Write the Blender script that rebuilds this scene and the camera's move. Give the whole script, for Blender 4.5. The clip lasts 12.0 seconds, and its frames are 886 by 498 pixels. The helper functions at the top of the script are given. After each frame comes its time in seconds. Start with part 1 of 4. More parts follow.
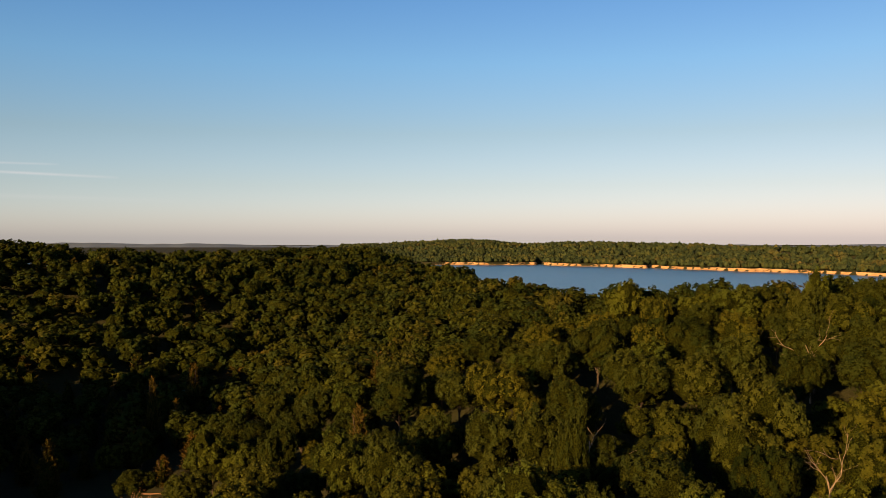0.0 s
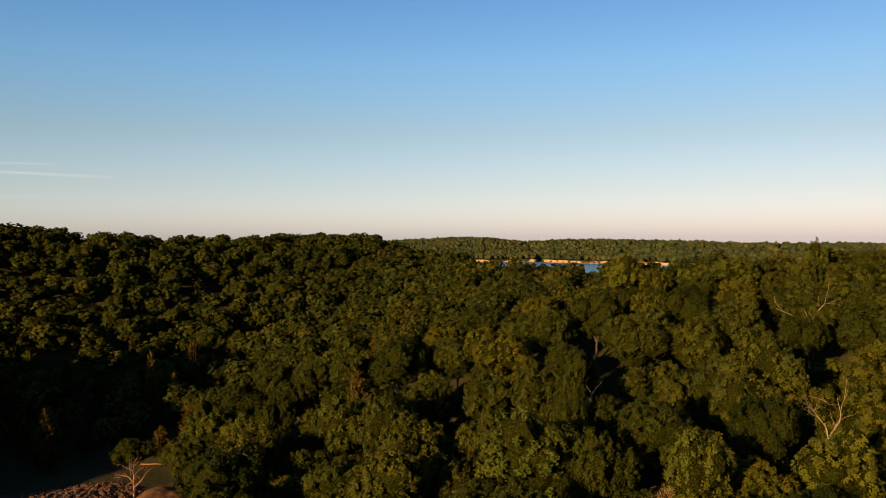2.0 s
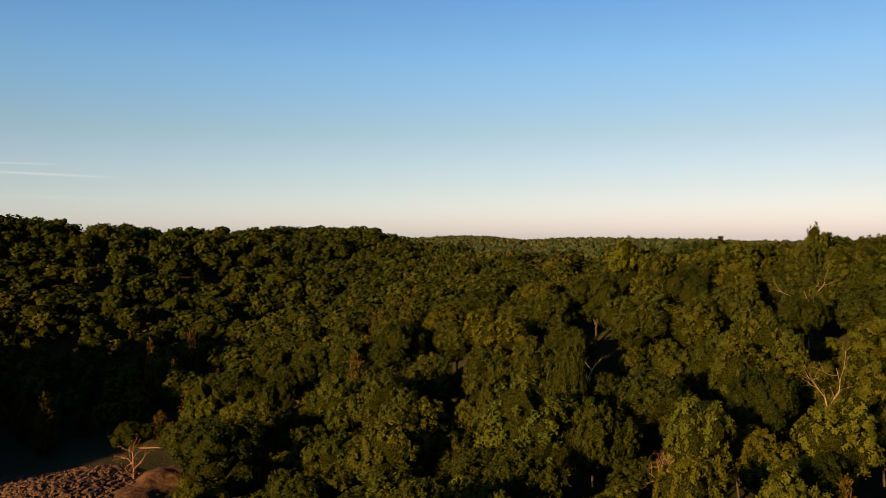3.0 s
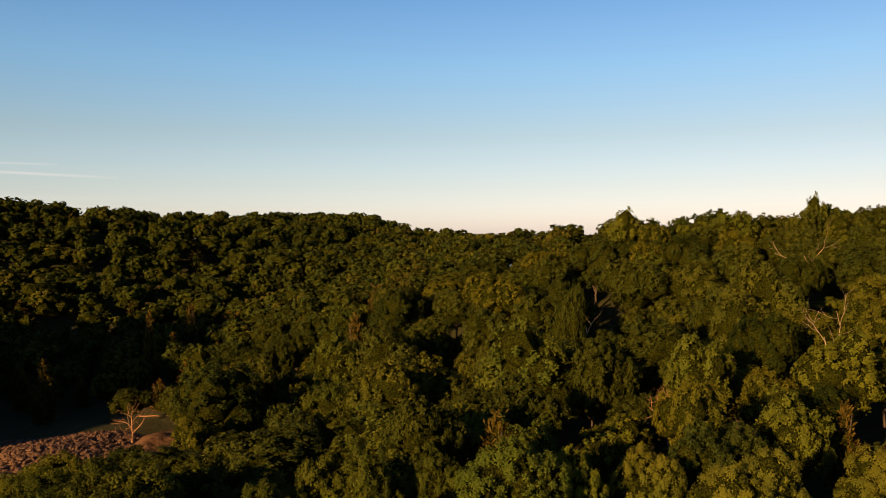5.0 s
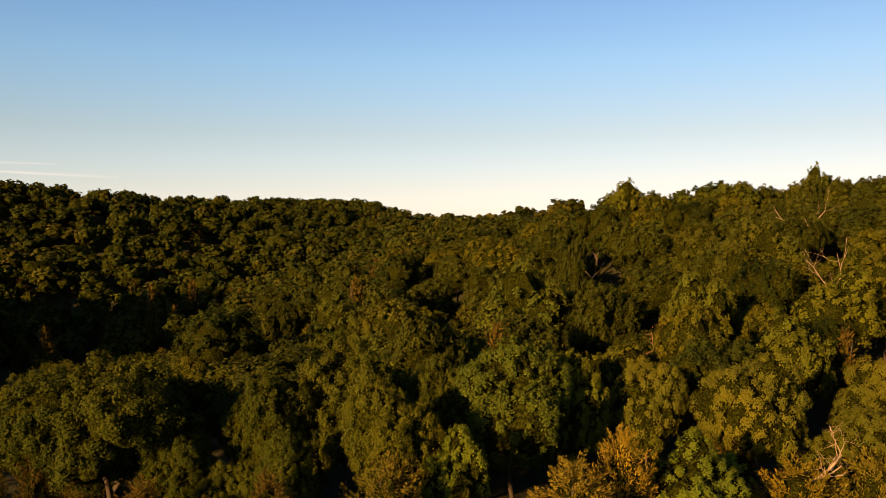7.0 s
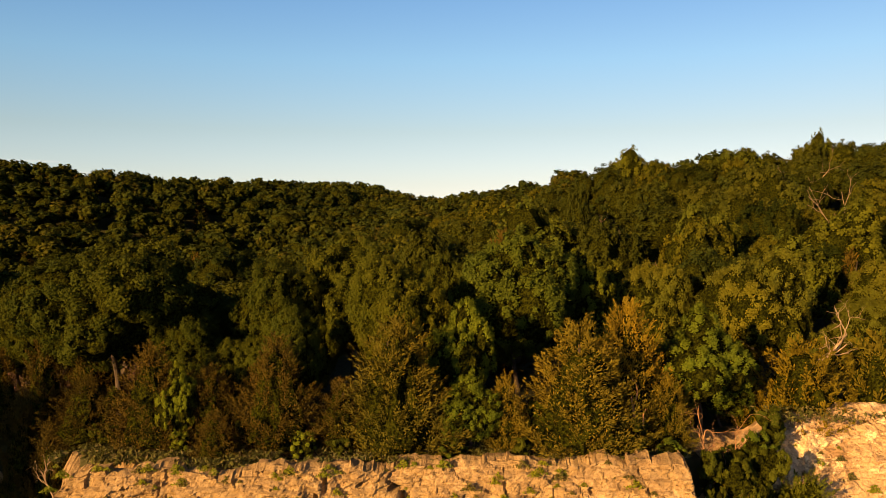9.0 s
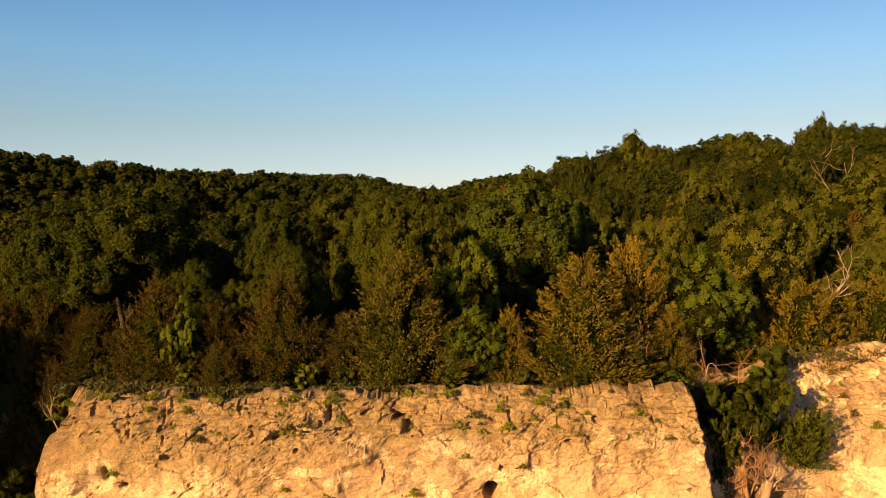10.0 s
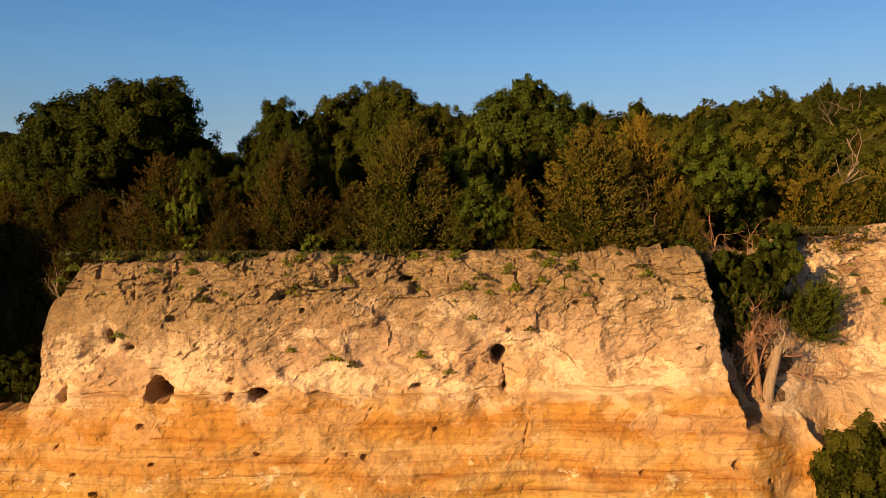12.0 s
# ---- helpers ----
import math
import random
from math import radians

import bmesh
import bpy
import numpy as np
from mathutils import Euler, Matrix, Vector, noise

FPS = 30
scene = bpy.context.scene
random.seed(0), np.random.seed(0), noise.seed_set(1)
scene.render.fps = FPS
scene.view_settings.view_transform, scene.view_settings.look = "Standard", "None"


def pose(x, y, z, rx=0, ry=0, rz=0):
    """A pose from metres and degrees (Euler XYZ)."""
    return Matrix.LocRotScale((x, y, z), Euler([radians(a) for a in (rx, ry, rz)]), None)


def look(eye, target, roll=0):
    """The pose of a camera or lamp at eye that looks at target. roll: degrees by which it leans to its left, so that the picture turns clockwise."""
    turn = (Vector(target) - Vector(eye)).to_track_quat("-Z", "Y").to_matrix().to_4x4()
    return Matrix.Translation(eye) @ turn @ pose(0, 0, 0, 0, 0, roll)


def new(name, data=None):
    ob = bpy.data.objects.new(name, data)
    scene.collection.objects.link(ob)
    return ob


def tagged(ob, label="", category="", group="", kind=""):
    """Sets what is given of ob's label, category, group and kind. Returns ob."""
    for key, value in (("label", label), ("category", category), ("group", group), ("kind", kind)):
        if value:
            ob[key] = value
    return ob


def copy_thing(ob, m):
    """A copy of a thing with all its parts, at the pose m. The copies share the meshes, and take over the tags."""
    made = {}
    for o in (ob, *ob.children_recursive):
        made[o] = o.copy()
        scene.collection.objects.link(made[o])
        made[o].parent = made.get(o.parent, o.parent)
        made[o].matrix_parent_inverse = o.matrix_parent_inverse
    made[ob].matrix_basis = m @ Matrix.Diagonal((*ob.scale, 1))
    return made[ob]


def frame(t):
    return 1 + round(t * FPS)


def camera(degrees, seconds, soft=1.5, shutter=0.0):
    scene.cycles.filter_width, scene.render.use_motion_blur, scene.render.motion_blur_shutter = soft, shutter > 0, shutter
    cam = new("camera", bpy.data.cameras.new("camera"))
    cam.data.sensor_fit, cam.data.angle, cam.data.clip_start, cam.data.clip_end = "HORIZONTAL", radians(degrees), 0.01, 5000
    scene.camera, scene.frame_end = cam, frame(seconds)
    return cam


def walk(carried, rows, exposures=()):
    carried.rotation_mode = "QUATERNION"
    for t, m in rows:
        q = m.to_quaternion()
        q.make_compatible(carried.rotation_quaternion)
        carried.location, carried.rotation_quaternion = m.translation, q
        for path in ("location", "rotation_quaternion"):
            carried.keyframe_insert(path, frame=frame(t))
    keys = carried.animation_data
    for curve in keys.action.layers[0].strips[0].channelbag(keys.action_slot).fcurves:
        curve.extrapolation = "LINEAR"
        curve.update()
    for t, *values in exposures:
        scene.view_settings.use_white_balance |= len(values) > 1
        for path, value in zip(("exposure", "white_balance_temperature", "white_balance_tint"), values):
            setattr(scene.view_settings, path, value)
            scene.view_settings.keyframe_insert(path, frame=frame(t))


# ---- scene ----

from math import cos, exp, pi, sin

# ---------- camera and its descent ----------
cam = camera(55.0, 12.0, soft=0.8)
PATH = [
    (0, 0.000, 0.000, 44.000, 0.003, -0.761, 0.000),
    (0.5, 0.101, 0.077, 42.696, 0.045, -0.762, 0.003),
    (1, 0.208, 0.143, 41.427, 0.044, -0.767, 0.014),
    (1.5, 0.299, 0.222, 40.334, 0.032, -0.759, 0.002),
    (2, 0.285, 0.254, 39.174, 0.013, -0.754, -0.001),
    (2.5, 0.267, 0.244, 37.926, -0.004, -0.757, 0.010),
    (3, 0.304, 0.209, 36.609, -0.015, -0.761, 0.015),
    (5, 0.298, 0.296, 31.498, -0.050, -0.726, -0.036),
    (5.5, 0.270, 0.230, 30.271, -0.022, -0.735, -0.014),
    (6, 0.276, 0.219, 29.049, -0.020, -0.752, 0.008),
    (6.5, 0.273, 0.202, 27.824, -0.022, -0.757, -0.009),
    (7, 0.250, 0.077, 26.555, -0.000, -0.750, -0.046),
    (9, 0.087, -0.148, 21.364, 0.172, -0.917, -0.035),
    (9.5, 0.030, -0.148, 20.036, 0.247, -0.943, -0.005),
    (10, 0.021, -0.320, 18.854, 0.308, -0.962, 0.026),
    (10.5, -0.019, -0.435, 17.691, 0.370, -0.990, 0.069),
    (11, -0.011, -0.316, 16.503, 0.478, -1.029, 0.126),
    (11.5, -0.064, -0.260, 15.338, 0.589, -1.070, 0.167),
    (12, -0.046, -0.221, 14.000, 0.639, -1.123, 0.225),
]
walk(cam, [(t, pose(x, y, z, 90 + pitch, roll, yaw)) for t, x, y, z, yaw, pitch, roll in PATH],
     [(0, 1.1, 6500, 10), (3, 1.16, 6600, 10), (5, 1.28, 7000, 12), (6.5, 1.46, 7650, 18), (8, 1.5, 7850, 16), (9.5, 1.41, 7350, 10), (10.5, 1.17, 6750, 8), (12, 0.83, 6050, 10)])

# ---------- daylight ----------
SUN_ELEVATION, SUN_AZIMUTH = radians(12), radians(-142)      # azimuth from +y, clockwise
world = bpy.data.worlds.new("evening_sky")
scene.world = world
world.use_nodes = True
wn, wl = world.node_tree.nodes, world.node_tree.links


def wmath(op, a, b=0.0, clamp=False):
    nd = wn.new("ShaderNodeMath")
    nd.operation, nd.use_clamp = op, clamp
    for sock, v in zip(nd.inputs, (a, b)):
        if isinstance(v, (int, float)):
            sock.default_value = v
        else:
            wl.new(v, sock)
    return nd.outputs[0]


def wmix(fac, a, b, mode="MIX"):
    nd = wn.new("ShaderNodeMix")
    nd.data_type, nd.blend_type = "RGBA", mode
    for sock, v in ((nd.inputs[0], fac), (nd.inputs[6], a), (nd.inputs[7], b)):
        if isinstance(v, (int, float)):
            sock.default_value = v
        elif isinstance(v, tuple):
            sock.default_value = (*v, 1)
        else:
            wl.new(v, sock)
    return nd.outputs[2]


sky = wn.new("ShaderNodeTexSky")
sky.sky_type, sky.sun_disc = "NISHITA", False
sky.sun_elevation, sky.sun_rotation = SUN_ELEVATION, SUN_AZIMUTH
sky.air_density, sky.dust_density, sky.ozone_density = 1.0, 0.6, 2.0
where = wn.new("ShaderNodeTexCoord")
way = wn.new("ShaderNodeSeparateXYZ")
wl.new(where.outputs["Generated"], way.inputs[0])
# a clear evening: deeper blue overhead, pale rose low down
clear = wn.new("ShaderNodeValToRGB")
for e, (p, c) in zip([clear.color_ramp.elements[0], clear.color_ramp.elements.new(0.06), clear.color_ramp.elements.new(0.12), clear.color_ramp.elements.new(0.2), clear.color_ramp.elements.new(0.3), clear.color_ramp.elements[-1]],
                     ((0.0, (1.5, 1.52, 2.4)), (0.06, (1.28, 1.24, 1.58)), (0.12, (1.16, 1.16, 1.3)), (0.2, (0.98, 1.28, 1.58)), (0.32, (0.69, 1.1, 1.63)), (0.6, (0.25, 0.33, 0.52)))):
    e.position, e.color = p, (*c, 1)
wl.new(way.outputs[2], clear.inputs[0])
sky_color = wmix(1.0, sky.outputs[0], clear.outputs[0], "MULTIPLY")
# greyer away from the sun
across = wn.new("ShaderNodeValToRGB")
across.color_ramp.elements[0].position, across.color_ramp.elements[0].color = 0.3, (1.0, 1.0, 0.97, 1)
across.color_ramp.elements[1].position, across.color_ramp.elements[1].color = 0.75, (0.99, 0.89, 0.84, 1)
wl.new(wmath("ADD", wmath("MULTIPLY", way.outputs[0], 0.5), 0.5), across.inputs[0])
sky_color = wmix(1.0, sky_color, across.outputs[0], "MULTIPLY")
# thin cirrus streaks low in the sky
side, lift = wmath("DIVIDE", way.outputs[0], way.outputs[1]), wmath("DIVIDE", way.outputs[2], way.outputs[1])
ahead = wmath("GREATER_THAN", way.outputs[1], 0.2)
cirrus = 0.0
for s_mid, s_half, level, slope, thick, strength in ((-0.5, 0.12, 0.0765, -0.05, 0.0024, 0.5), (-0.53, 0.08, 0.0885, -0.03, 0.002, 0.4), (-0.5, 0.2, 0.049, -0.03, 0.004, 0.1)):
    off = wmath("SUBTRACT", lift, wmath("ADD", wmath("MULTIPLY", wmath("SUBTRACT", side, s_mid), slope), level))
    band = wmath("SUBTRACT", 1.0, wmath("ABSOLUTE", wmath("DIVIDE", off, thick)), True)
    reach = wmath("SUBTRACT", 1.0, wmath("ABSOLUTE", wmath("DIVIDE", wmath("SUBTRACT", side, s_mid), s_half)), True)
    cirrus = wmath("ADD", wmath("MULTIPLY", wmath("MULTIPLY", band, wmath("SQRT", reach)), strength), cirrus)
fray = wn.new("ShaderNodeTexNoise")
fray.inputs["Scale"].default_value, fray.inputs["Detail"].default_value = 30.0, 4.0
wl.new(where.outputs["Generated"], fray.inputs["Vector"])
cirrus = wmath("MULTIPLY", wmath("MULTIPLY", cirrus, ahead), wmath("ADD", fray.outputs["Fac"], 0.4))
sky_color = wmix(cirrus, sky_color, (7.5, 7.0, 6.9))
wn["Background"].inputs["Strength"].default_value = 0.05
wl.new(sky_color, wn["Background"].inputs["Color"])
sun = new("sun", bpy.data.lights.new("sun", "SUN"))
sun.data.energy, sun.data.angle, sun.data.color = 5.0, radians(0.6), (1.0, 0.6, 0.24)
sd = Vector((sin(SUN_AZIMUTH) * cos(SUN_ELEVATION), cos(SUN_AZIMUTH) * cos(SUN_ELEVATION), sin(SUN_ELEVATION)))
sun.matrix_world = look(sd * 50, (0, 0, 0))


# ---------- materials ----------
class Mat:
    """A small wrapper round a node material."""
    def __init__(self, name, rough=0.8, spec=0.3):
        self.m = bpy.data.materials.new(name)
        self.m.use_nodes = True
        self.n, self.l = self.m.node_tree.nodes, self.m.node_tree.links
        self.b = self.n["Principled BSDF"]
        self.b.inputs["Roughness"].default_value = rough
        self.b.inputs["Specular IOR Level"].default_value = spec

    def node(self, kind, **kw):
        nd = self.n.new(kind)
        for k, v in kw.items():
            nd.inputs[k.replace("_", " ")].default_value = v
        return nd

    def noise(self, scale, detail=4.0, rough=0.55, vec=None):
        nd = self.node("ShaderNodeTexNoise", Scale=scale, Detail=detail, Roughness=rough)
        self.l.new(vec if vec else self.pos(), nd.inputs["Vector"])
        return nd.outputs["Fac"]

    def pos(self, sx=1, sy=1, sz=1):
        g = self.n.new("ShaderNodeNewGeometry")
        mp = self.n.new("ShaderNodeMapping")
        mp.inputs["Scale"].default_value = (sx, sy, sz)
        self.l.new(g.outputs["Position"], mp.inputs["Vector"])
        return mp.outputs[0]

    def ramp(self, fac, stops):
        nd = self.n.new("ShaderNodeValToRGB")
        el = nd.color_ramp.elements
        while len(el) < len(stops):
            el.new(0.5)
        for e, (p, c) in zip(el, stops):
            e.position, e.color = p, (*c, 1)
        self.l.new(fac, nd.inputs[0])
        return nd.outputs[0]

    def mix(self, fac, a, b, mode="MIX"):
        nd = self.n.new("ShaderNodeMix")
        nd.data_type, nd.blend_type = "RGBA", mode
        for sock, v in ((nd.inputs[0], fac), (nd.inputs[6], a), (nd.inputs[7], b)):
            if isinstance(v, (int, float)):
                sock.default_value = v
            elif isinstance(v, tuple):
                sock.default_value = (*v, 1)
            else:
                self.l.new(v, sock)
        return nd.outputs[2]

    def math(self, op, a, b=0.0, clamp=False):
        nd = self.n.new("ShaderNodeMath")
        nd.operation, nd.use_clamp = op, clamp
        for sock, v in zip(nd.inputs, (a, b)):
            if isinstance(v, (int, float)):
                sock.default_value = v
            else:
                self.l.new(v, sock)
        return nd.outputs[0]

    def color(self, out):
        self.l.new(out, self.b.inputs["Base Color"])

    def bump(self, fac, strength, dist):
        nd = self.node("ShaderNodeBump", Strength=strength, Distance=dist)
        self.l.new(fac, nd.inputs["Height"])
        self.l.new(nd.outputs[0], self.b.inputs["Normal"])


def leaf_material(name, dark, mid, light, see_through=0.2, tint=0.3, crowns=0.0):
    k = Mat(name, 0.8, 0.04)
    geo = k.n.new("ShaderNodeNewGeometry")
    obj = k.n.new("ShaderNodeObjectInfo")
    each = k.ramp(geo.outputs["Random Per Island"], [(0, dark), (0.55, mid), (1, light)])
    tree = k.ramp(obj.outputs["Random"], [(0, (1 - tint, 1 - tint * 0.9, 1 - tint)), (0.5, (1, 1, 1)), (1, (1 + tint * 1.1, 1 + tint * 0.6, 1 - tint * 0.3))])
    patch = k.ramp(k.noise(0.13, 3), [(0.3, (0.72, 0.8, 0.85)), (0.7, (1.25, 1.1, 0.85))])
    if crowns:
        cell = k.node("ShaderNodeTexVoronoi", Scale=crowns)
        k.l.new(k.pos(1, 1, 0.3), cell.inputs["Vector"])
        hue = k.n.new("ShaderNodeSeparateColor")
        k.l.new(cell.outputs["Color"], hue.inputs[0])
        patch = k.mix(1.0, patch, k.ramp(hue.outputs[0], [(0, (0.6, 0.68, 0.7)), (0.35, (0.9, 0.95, 0.9)), (0.65, (1.05, 1.08, 0.9)), (0.85, (1.35, 1.2, 0.9)), (1, (1.5, 1.1, 0.95))]), "MULTIPLY")
    c = k.mix(1.0, k.mix(1.0, each, tree, "MULTIPLY"), patch, "MULTIPLY")
    k.color(c)
    tr = k.n.new("ShaderNodeBsdfTranslucent")
    k.l.new(c, tr.inputs["Color"])
    mx = k.n.new("ShaderNodeMixShader")
    mx.inputs[0].default_value = see_through
    k.l.new(k.b.outputs[0], mx.inputs[1])
    k.l.new(tr.outputs[0], mx.inputs[2])
    k.l.new(mx.outputs[0], k.n["Material Output"].inputs[0])
    return k.m


OLIVE = leaf_material("olive_leaves", (0.0892, 0.0926, 0.0116), (0.106, 0.109, 0.0143), (0.131, 0.133, 0.0184), 0.3)
OAK = leaf_material("oak_leaves", (0.0413, 0.0513, 0.00628), (0.0498, 0.06, 0.00765), (0.0622, 0.0725, 0.01), 0.2)
SLOPE = leaf_material("slope_leaves", (0.0329, 0.0415, 0.0065), (0.0399, 0.049, 0.0079), (0.0509, 0.0605, 0.0109), 0.2, 0.6)
LIME = leaf_material("light_green_leaves", (0.0811, 0.116, 0.0133), (0.0964, 0.133, 0.016), (0.116, 0.154, 0.0213), 0.32)
LIMESLOPE = leaf_material("light_slope_leaves", (0.0526, 0.0651, 0.00848), (0.0625, 0.0762, 0.00984), (0.0754, 0.0896, 0.0126), 0.22, 0.35)
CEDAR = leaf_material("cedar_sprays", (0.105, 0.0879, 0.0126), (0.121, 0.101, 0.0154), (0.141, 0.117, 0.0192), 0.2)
# the cedar sprays again, browner and with shade put into the colour
SHADECEDAR = leaf_material("shaded_cedar_sprays", (0.0522, 0.0385, 0.00762), (0.0615, 0.0455, 0.00903), (0.0743, 0.054, 0.0111), 0.12)
DEEP = leaf_material("deep_green_leaves", (0.0492, 0.0673, 0.00854), (0.06, 0.0811, 0.0106), (0.0771, 0.097, 0.0135), 0.2)
GOLD = leaf_material("yellowish_leaves", (0.102, 0.0871, 0.012), (0.114, 0.0981, 0.0136), (0.131, 0.11, 0.0166), 0.3)
WOOD = leaf_material("mixed_woodland", (0.0257, 0.0336, 0.00616), (0.0309, 0.0397, 0.00745), (0.0397, 0.0484, 0.00958), 0.12, 0.0, 0.15)
# distant leaves, with the haze put in as a paler, bluer green
HAZEWOOD = leaf_material("hazed_woodland", (0.0247, 0.0357, 0.0179), (0.0379, 0.0493, 0.0229), (0.0544, 0.0646, 0.0281), 0.1, 0.0, 0.05)
WEED = leaf_material("weed_leaves", (0.11, 0.14, 0.015), (0.14, 0.165, 0.02), (0.17, 0.18, 0.028), 0.3)
GRASS = leaf_material("dry_grass", (0.0495, 0.0553, 0.0153), (0.0825, 0.085, 0.0255), (0.141, 0.119, 0.0573), 0.25)


def inner_shade_material(name, dark, mid, scale):
    """The leaf mass deep inside a crown, its shade painted in as near-black green."""
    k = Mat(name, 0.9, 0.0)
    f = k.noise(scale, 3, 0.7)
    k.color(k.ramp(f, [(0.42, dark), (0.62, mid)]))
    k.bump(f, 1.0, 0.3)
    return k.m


INNER_SHADE = inner_shade_material("inner_leaf_shade", (0.008, 0.009, 0.002), (0.036, 0.04, 0.005), 7.0)
INNER_SHADE_FAR = inner_shade_material("inner_leaf_shade_far", (0.007, 0.008, 0.002), (0.03, 0.034, 0.004), 2.6)


def bark_material(name, a, b):
    k = Mat(name, 0.9, 0.2)
    f = k.noise(6, 5, 0.6, k.pos(2, 2, 0.4))
    k.color(k.ramp(f, [(0.3, a), (0.7, b)]))
    k.bump(f, 0.6, 0.05)
    return k.m


BARK = bark_material("bark", (0.03, 0.022, 0.015), (0.075, 0.055, 0.038))
DEADWOOD = bark_material("bleached_dead_wood", (0.18, 0.12, 0.075), (0.34, 0.25, 0.165))
TWIG = bark_material("reddish_dry_twigs", (0.2, 0.1, 0.05), (0.34, 0.19, 0.1))

k = Mat("forest_floor", 0.95, 0.1)
f = k.noise(0.35, 6, 0.65)
k.color(k.mix(k.noise(3, 4), k.ramp(f, [(0.3, (0.022, 0.022, 0.01)), (0.7, (0.06, 0.045, 0.024))]), (0.035, 0.04, 0.013)))
k.bump(k.noise(2, 5), 0.7, 0.3)
FLOOR = k.m

k = Mat("lake_bank_sand", 0.9, 0.1)
k.color(k.ramp(k.noise(0.05, 5, 0.6), [(0.3, (0.3, 0.17, 0.075)), (0.7, (0.5, 0.31, 0.15))]))
SAND = k.m

k = Mat("reddish_soil", 0.95, 0.1)
f = k.noise(0.9, 6, 0.7)
k.color(k.ramp(f, [(0.35, (0.05, 0.025, 0.012)), (0.65, (0.15, 0.08, 0.04))]))
k.bump(f, 0.9, 0.3)
SOIL = k.m

k = Mat("soil_and_litter", 0.95, 0.1)
f = k.noise(2.2, 8, 0.72)
k.color(k.mix(k.ramp(k.noise(9, 6, 0.7), [(0.5, (0, 0, 0)), (0.56, (1, 1, 1))]), k.ramp(f, [(0.35, (0.1, 0.055, 0.028)), (0.5, (0.26, 0.16, 0.08)), (0.65, (0.4, 0.27, 0.15))]), (0.09, 0.05, 0.026)))
k.bump(f, 1.0, 0.2)
LITTER = k.m

k = Mat("gravel", 0.9, 0.2)
f = k.noise(1.6, 6, 0.7)
k.color(k.ramp(f, [(0.35, (0.04, 0.022, 0.013)), (0.65, (0.13, 0.07, 0.042))]))
k.bump(f, 0.9, 0.25)
GRAVEL = k.m

k = Mat("lake_water", 0.3, 0.22)
# the blue of the reflected sky is put into the base colour
k.b.inputs["Base Color"].default_value = (0.035, 0.12, 0.24, 1)
k.bump(k.noise(0.25, 4, 0.65, k.pos(1, 0.4, 1)), 0.8, 0.5)
WATER = k.m

k = Mat("painted_boards", 0.7, 0.3)
k.color(k.ramp(k.noise(1.5, 4), [(0.3, (0.6, 0.58, 0.54)), (0.7, (0.78, 0.76, 0.72))]))
BOARDS = k.m
k = Mat("grey_shingles", 0.9, 0.2)
k.color(k.ramp(k.noise(2, 4), [(0.3, (0.2, 0.19, 0.18)), (0.7, (0.34, 0.33, 0.32))]))
SHINGLE = k.m


